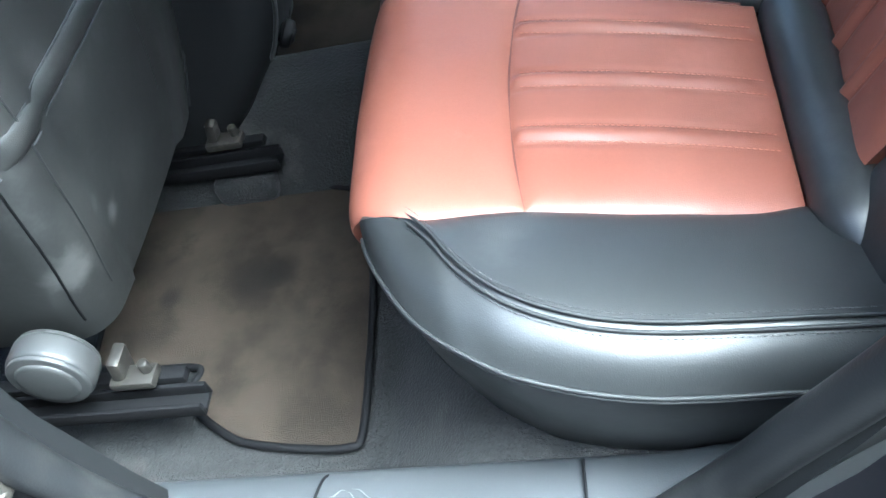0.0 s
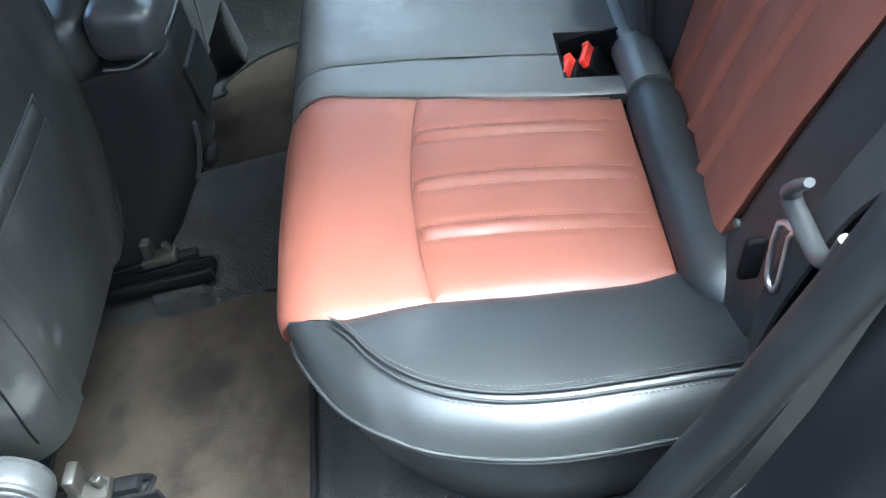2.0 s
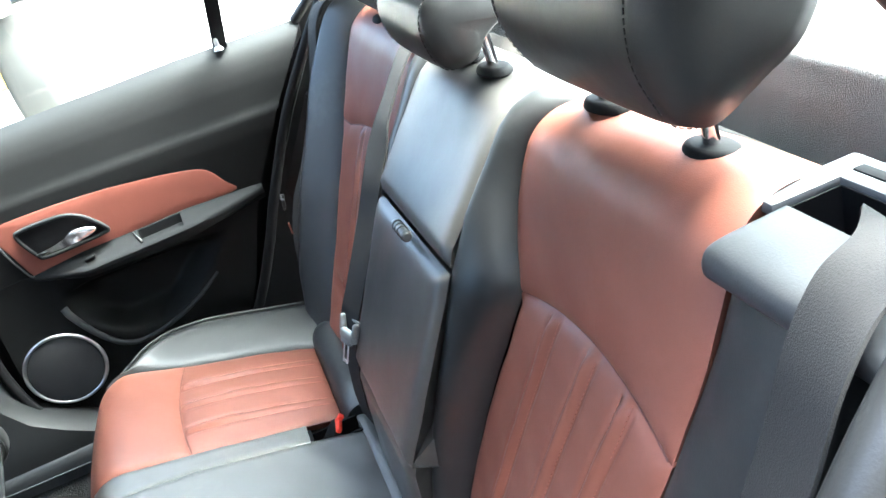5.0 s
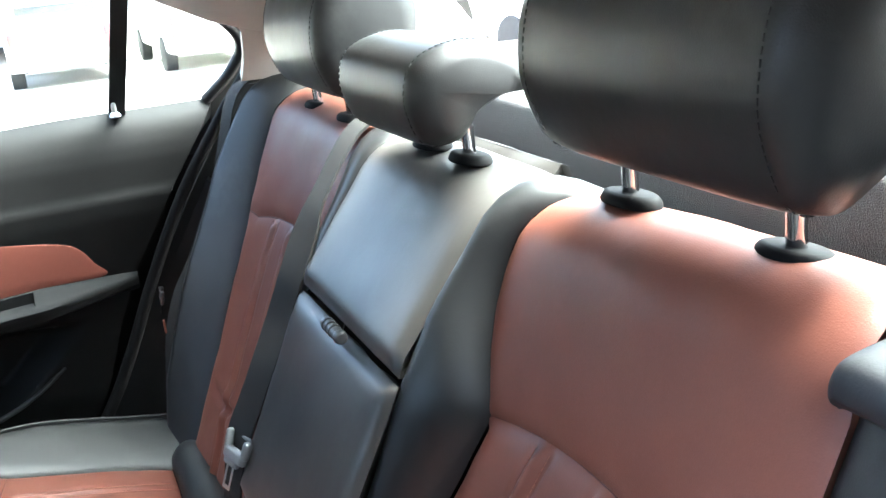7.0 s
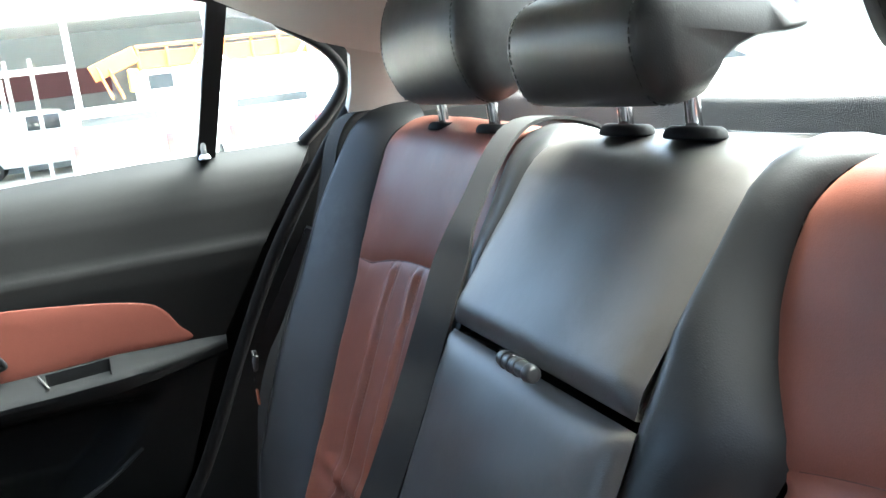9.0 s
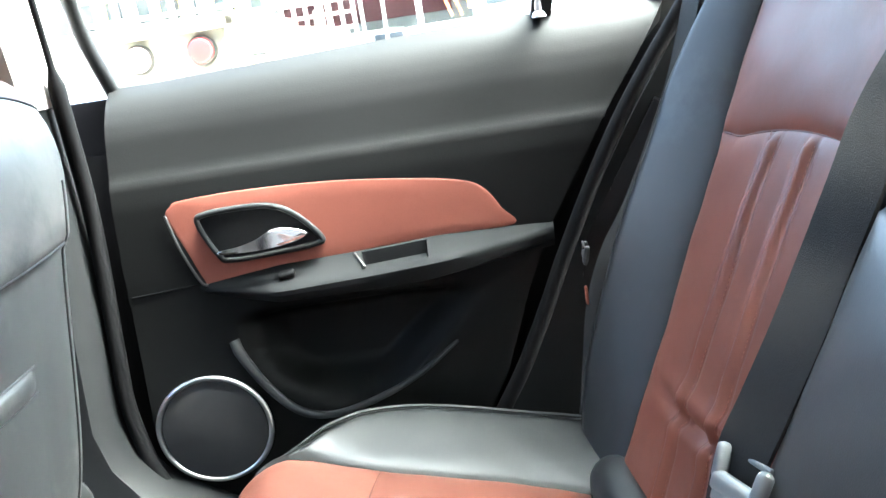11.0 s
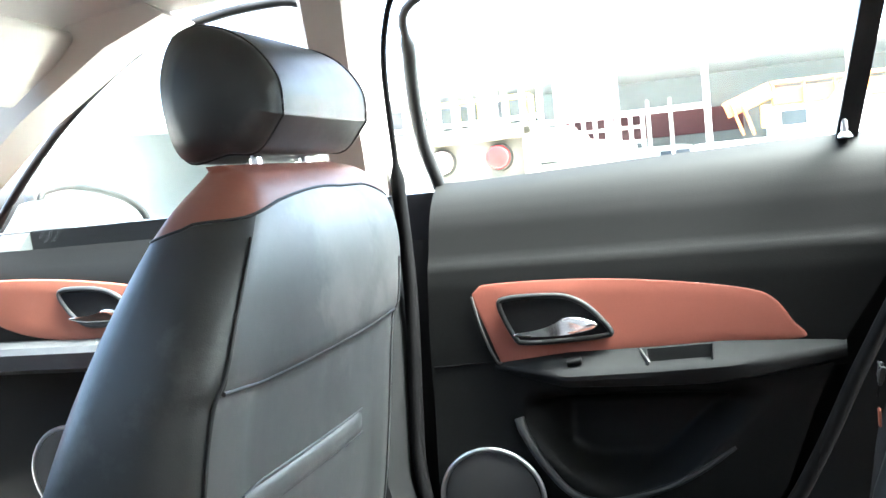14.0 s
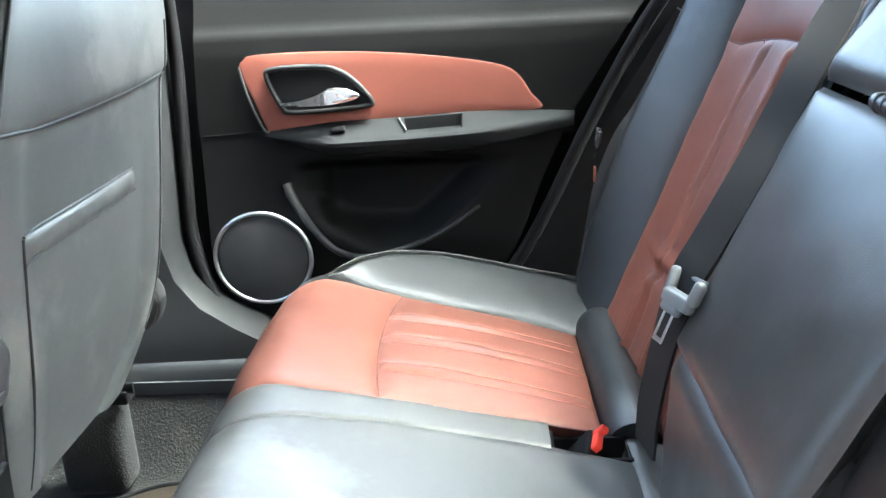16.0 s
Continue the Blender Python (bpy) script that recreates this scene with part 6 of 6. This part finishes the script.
LENS = material("red_lamp_lens", (0.75, 0.03, 0.03), 0.25, vary=0.1, scale=40, grain=300, bump=0.2, coat=0.5)
TYRE = material("tyre_rubber", (0.02, 0.02, 0.02), 0.8, vary=0.2, scale=8, grain=100, bump=0.2)
TINT = material("dark_vehicle_glass", (0.03, 0.035, 0.04), 0.1, vary=0.1, scale=3, bump=0.0)

tagged(slab("ground", (-90, 90), (-70, 110), lambda x, y: -0.028 * np.maximum(y - 2.6, 0) + 0 * x, CONCRETE, 12, 181, 0.1), "sunlit concrete yard", "ground", "", "structure")

# unseen dark lane and wall, added on the near side to cut its light
DARK_LANE = material("dark_unseen_lane", (0.045, 0.045, 0.046), 0.9, vary=0.3, scale=3, grain=120, bump=0.5, depth=0.004)
tagged(slab("pavement", (-7, 8), (-2.25, -0.55), lambda x, y: 0 * x + 0.004, DARK_LANE, 6, 6, 0.003), "unseen dark ground strip added to cut bounced light", "pavement", "", "structure")
WALL = material("dark_light_blocker", (0.06, 0.06, 0.059), 0.9, vary=0.2, scale=1.5, grain=60, bump=0.3, depth=0.004)
tagged(part("wall_yard", rbox(14, 0.2, 2.6, 0.02, 1, pose(0.5, -2.3, 1.3)), WALL, None, smooth=False), "unseen plain dark wall added to block near-side light", "wall", "", "structure")

# flatbed trailer tail with round lamps
PALE_LENS = material("faded_pale_lamp_lens", (0.55, 0.36, 0.33), 0.35, vary=0.1, scale=40, grain=300, bump=0.1)
tr = thing("trailer", "cream painted flatbed trailer tail with round lamps", "trailer")
part("tail_beam", joined(rbox(1.15, 0.10, 0.06, 0.01, 2, pose(-1.07, 3.42, 1.195)), rbox(0.06, 0.10, 0.29, 0.01, 2, pose(-0.515, 3.42, 1.075)), rbox(1.15, 0.10, 0.05, 0.01, 2, pose(-1.07, 3.42, 0.955)), rbox(1.10, 0.02, 0.25, 0.004, 2, pose(-1.07, 3.46, 1.075))), RUST_WHITE, tr, "cream painted tail beam")
part("flatbed", rbox(1.30, 6.0, 0.12, 0.02, 2, pose(-1.15, 6.5, 1.11)), RUST_WHITE, tr, "cream painted flatbed")
for lx_, lens_, says in ((-0.665, LENS, "round red lamp lens"), (-0.93, PALE_LENS, "round faded lamp lens")):
    lamp = part("tail_lamp", cyl(0.054, 0.050, 0.03, 32, pose(lx_, 3.40, 1.088, 90, 0, 0), 0.006), lens_, tr, says)
    part("lamp_ring", cyl(0.064, 0.060, 0.02, 32, pose(lx_, 3.425, 1.088, 90, 0, 0), 0.004), STEEL, lamp, "dull lamp surround")
part("coupling", joined(rbox(0.14, 0.20, 0.10, 0.02, 3, pose(-0.40, 3.5, 1.14)), cyl(0.045, 0.045, 0.05, 20, pose(-0.31, 3.45, 1.12, 90, 0, 0), 0.01), rbox(0.30, 0.05, 0.03, 0.006, 2, pose(-0.33, 3.46, 1.02)), rbox(0.04, 0.06, 0.22, 0.008, 2, pose(-0.17, 3.5, 1.07)), cyl(0.05, 0.05, 0.03, 20, pose(-0.36, 3.44, 1.05, 90, 0, 0), 0.008)), RUST_WHITE, tr, "coupling gear")
for x in (-1.55, -0.75):
    part("wheel", cyl(0.48, 0.48, 0.28, 32, pose(x, 6.0, 0.40, 0, 90, 0), 0.05), TYRE, tr, "black tyre")


def lattice(name, label, x0, x1, y, z0, z1, nx, nz, r, mat, category="rack"):
    ob = thing(name, label, category)
    for i in range(nx + 1):
        x = lerp(x0, x1, i / nx)
        part("post", rbox(2 * r, 2 * r, z1 - z0, 0.2 * r, 1, pose(x, y, (z0 + z1) / 2)), mat, ob, smooth=False)
    for k in range(nz + 1):
        part("rail", rbox(x1 - x0, 1.6 * r, 1.6 * r, 0.2 * r, 1, pose((x0 + x1) / 2, y + 0.002, lerp(z0, z1, k / nz))), mat, ob, smooth=False)
    return ob


lattice("rack", "white tubular rack on the flatbed", -2.5, -1.12, 7.2, 1.17, 1.74, 9, 2, 0.022, WHITE)
lattice("rack", "white tubular rack standing on the flatbed behind the board", -1.10, -0.38, 8.9, 1.02, 1.46, 6, 3, 0.018, WHITE)
lattice("rack", "yellow steel frame behind the trailer", -3.2, -1.7, 9.9, -0.20, 1.85, 5, 3, 0.035, YELLOW)
gantry = thing("gantry", "tall white two-rail frame over the flatbed", "rack")
for x in (-2.35, -0.62):
    part("post", rbox(0.05, 0.05, 1.55, 0.006, 1, pose(x, 8.0, 1.92)), WHITE, gantry, "white post", smooth=False)
for z in (2.62, 2.05):
    part("rail", rbox(1.75, 0.04, 0.05, 0.006, 1, pose(-1.48, 8.03, z)), WHITE, gantry, "white rail", smooth=False)
sb = thing("signboard", "blank white sign board on the rack", "sign")
for x in (-1.12, -0.58):
    part("post", rbox(0.04, 0.03, 0.72, 0.004, 1, pose(x, 8.33, 1.42)), WHITE, sb, smooth=False)
part("board", rbox(0.62, 0.02, 0.32, 0.004, 1, pose(-0.86, 8.3, 1.625)), WHITE, sb, "blank white board")

# shed
shed = thing("shed_building", "open grey steel shed with white posts and beams", "building")
part("back_wall", rbox(44, 0.3, 5.4, 0.05, 1, pose(3, 34, 1.8)), SHED, shed, "shaded grey back wall", smooth=False)
part("wall_band", rbox(6.4, 0.1, 0.9, 0.02, 1, pose(-1.6, 33.7, 2.0)), MAROON, shed, "maroon wall band", smooth=False)
part("roof", rbox(44, 14, 0.25, 0.05, 1, pose(3, 29, 3.62, 2, 0, 0)), WHITE, shed, "white sheet roof", smooth=False)
for x in (-18, 24):
    part("end_wall", rbox(0.3, 14, 5.0, 0.05, 1, pose(x, 28, 1.4)), SHED, shed, "grey end wall", smooth=False)
part("roof_beam", rbox(34, 0.2, 0.26, 0.03, 1, pose(3, 22.6, 3.25)), WHITE, shed, "white edge beam", smooth=False)
for x in (-9, -5.0, 0.33, 6.6, 11, 16):
    part("post", rbox(0.16, 0.16, 3.8, 0.03, 1, pose(x, 22.6, 1.30)), WHITE, shed, "white post", smooth=False)
for x in (-1.35, -0.70):
    part("inner_post", rbox(0.12, 0.12, 3.4, 0.03, 1, pose(x, 27.0, 0.9)), WHITE, shed, "thin white inner post", smooth=False)
part("mid_rail", rbox(9, 0.12, 0.14, 0.02, 1, pose(-4.1, 22.5, 2.06)), WHITE, shed, "white rail", smooth=False)

# loading deck with orange guard rail
deck = thing("loading_deck", "white loading deck with orange guard rail and stairs", "loading deck")
part("deck_wall", rbox(8.0, 2.2, 2.2, 0.05, 1, pose(5.6, 20.6, 0.62)), WHITE, deck, "white deck wall", smooth=False)
for i in range(14):
    part("rail_post", rbox(0.06, 0.06, 0.52, 0.01, 1, pose(1.64 + 0.6 * i, 19.42, 1.96)), ORANGE, deck, smooth=False)
part("top_rail", rbox(8.0, 0.07, 0.07, 0.01, 1, pose(5.6, 19.42, 2.20)), ORANGE, deck, smooth=False)
part("kick_panel", rbox(8.0, 0.04, 0.34, 0.01, 1, pose(5.6, 19.47, 1.92)), ORANGE, deck, "orange guard panel", smooth=False)
part("deck_window", rbox(0.50, 0.04, 0.30, 0.01, 1, pose(2.02, 19.49, 1.46)), TINT, deck, "dark window in the deck wall", smooth=False)
part("stair_guard", rbox(0.98, 0.05, 0.34, 0.01, 1, pose(1.13, 19.35, 1.90, 0, -20, 0)), ORANGE, deck, "slanting orange stair guard", smooth=False)
part("stair_side", joined(rbox(0.05, 0.4, 0.70, 0.01, 1, pose(0.90, 19.4, 1.53, 0, -18, 0)), rbox(0.05, 0.4, 0.66, 0.01, 1, pose(1.12, 19.4, 1.50, 0, -18, 0))), ORANGE, deck, "orange stair side", smooth=False)
part("yellow_panel", rbox(0.22, 0.2, 0.46, 0.02, 1, pose(1.47, 19.25, 1.53)), YELLOW, deck, "yellow panel", smooth=False)
for x in (3.06, 5.34):
    for k in (-1, 1):
        part("brace", rbox(0.06, 0.06, 0.62, 0.01, 1, pose(x + 0.20 * k, 19.2, 1.92, 0, -38 * k, 0)), WHITE, deck, "white slanting brace", smooth=False)
    part("brace_post", rbox(0.07, 0.07, 1.3, 0.01, 1, pose(x, 19.2, 2.62)), WHITE, deck, "white brace post", smooth=False)


def van(name, label, m, length=4.4, height=1.75, lamps=True):
    """A boxy light vehicle: body, cabin glass, wheels and tail lamps; its nose looks along -x of m."""
    ob = thing(name, label, "van", group="parked white vehicles")
    prof = [(-length / 2, 0.35), (-length / 2, 0.85), (-length / 2 + 0.9, 1.0), (-length / 2 + 1.5, height - 0.05), (-length / 2 + 1.8, height), (length / 2 - 0.15, height), (length / 2, height - 0.3), (length / 2, 0.35)]
    rings = []
    for y, k in ((-0.85, 0.93), (-0.82, 0.985), (-0.6, 1.0), (0.6, 1.0), (0.82, 0.985), (0.85, 0.93)):
        rings.append([m @ Vector((a * (0.98 + 0.02 * k), y, 0.9 + (b - 0.9) * k)) for a, b in prof])
    loft("body", rings, WHITE, ob, "white body", angle=30)
    for s in (-1, 1):
        for x in (-length / 2 + 0.75, length / 2 - 0.8):
            part("wheel", cyl(0.31, 0.31, 0.2, 28, m @ pose(x, s * 0.78, 0.31, 90, 0, 0), 0.03), TYRE, ob, "black tyre")
        part("side_window", rbox(0.9, 0.02, 0.42, 0.03, 2, m @ pose(-length / 2 + 2.0, s * 0.855, height - 0.38)), TINT, ob, "dark side window")
        if lamps:
            part("tail_lamp", rbox(0.05, 0.14, 0.34, 0.02, 2, m @ pose(length / 2, s * 0.72, height - 0.72)), LENS, ob, "red tail lamp")
    part("rear_window", rbox(0.02, 1.2, 0.45, 0.03, 2, m @ pose(length / 2 - 0.03, 0, height - 0.38, 0, 12, 0)), TINT, ob, "dark rear window")
    return ob


van("parked_van", "white parked van on the concrete yard", pose(-0.9, 29.0, -0.74, 0, 0, 180), 4.4, 1.95, lamps=False)
for x, y, turn in ((0.95, 17.2, -92), (3.30, 16.8, -90), (5.45, 16.6, -89)):
    van("parked_van", "white parked pickup with red tail lamps", pose(x, y, -0.028 * (y - 2.6), 0, 0, turn), 4.6, 1.50)
behind = van("parked_van", "white parked pickup with a grey roll bar", pose(6.2, 10.3, -0.21, 0, 0, 97), 4.6, 1.70)
tube("roll_bar", [(6.0, 9.46, 1.10), (6.0, 9.40, 1.36), (6.0, 9.20, 1.47), (6.0, 8.30, 1.49), (6.0, 7.46, 1.49), (6.0, 7.36, 1.38), (6.0, 7.34, 1.10)], 0.035, SHED, behind, "grey tubular roll bar", n=12)
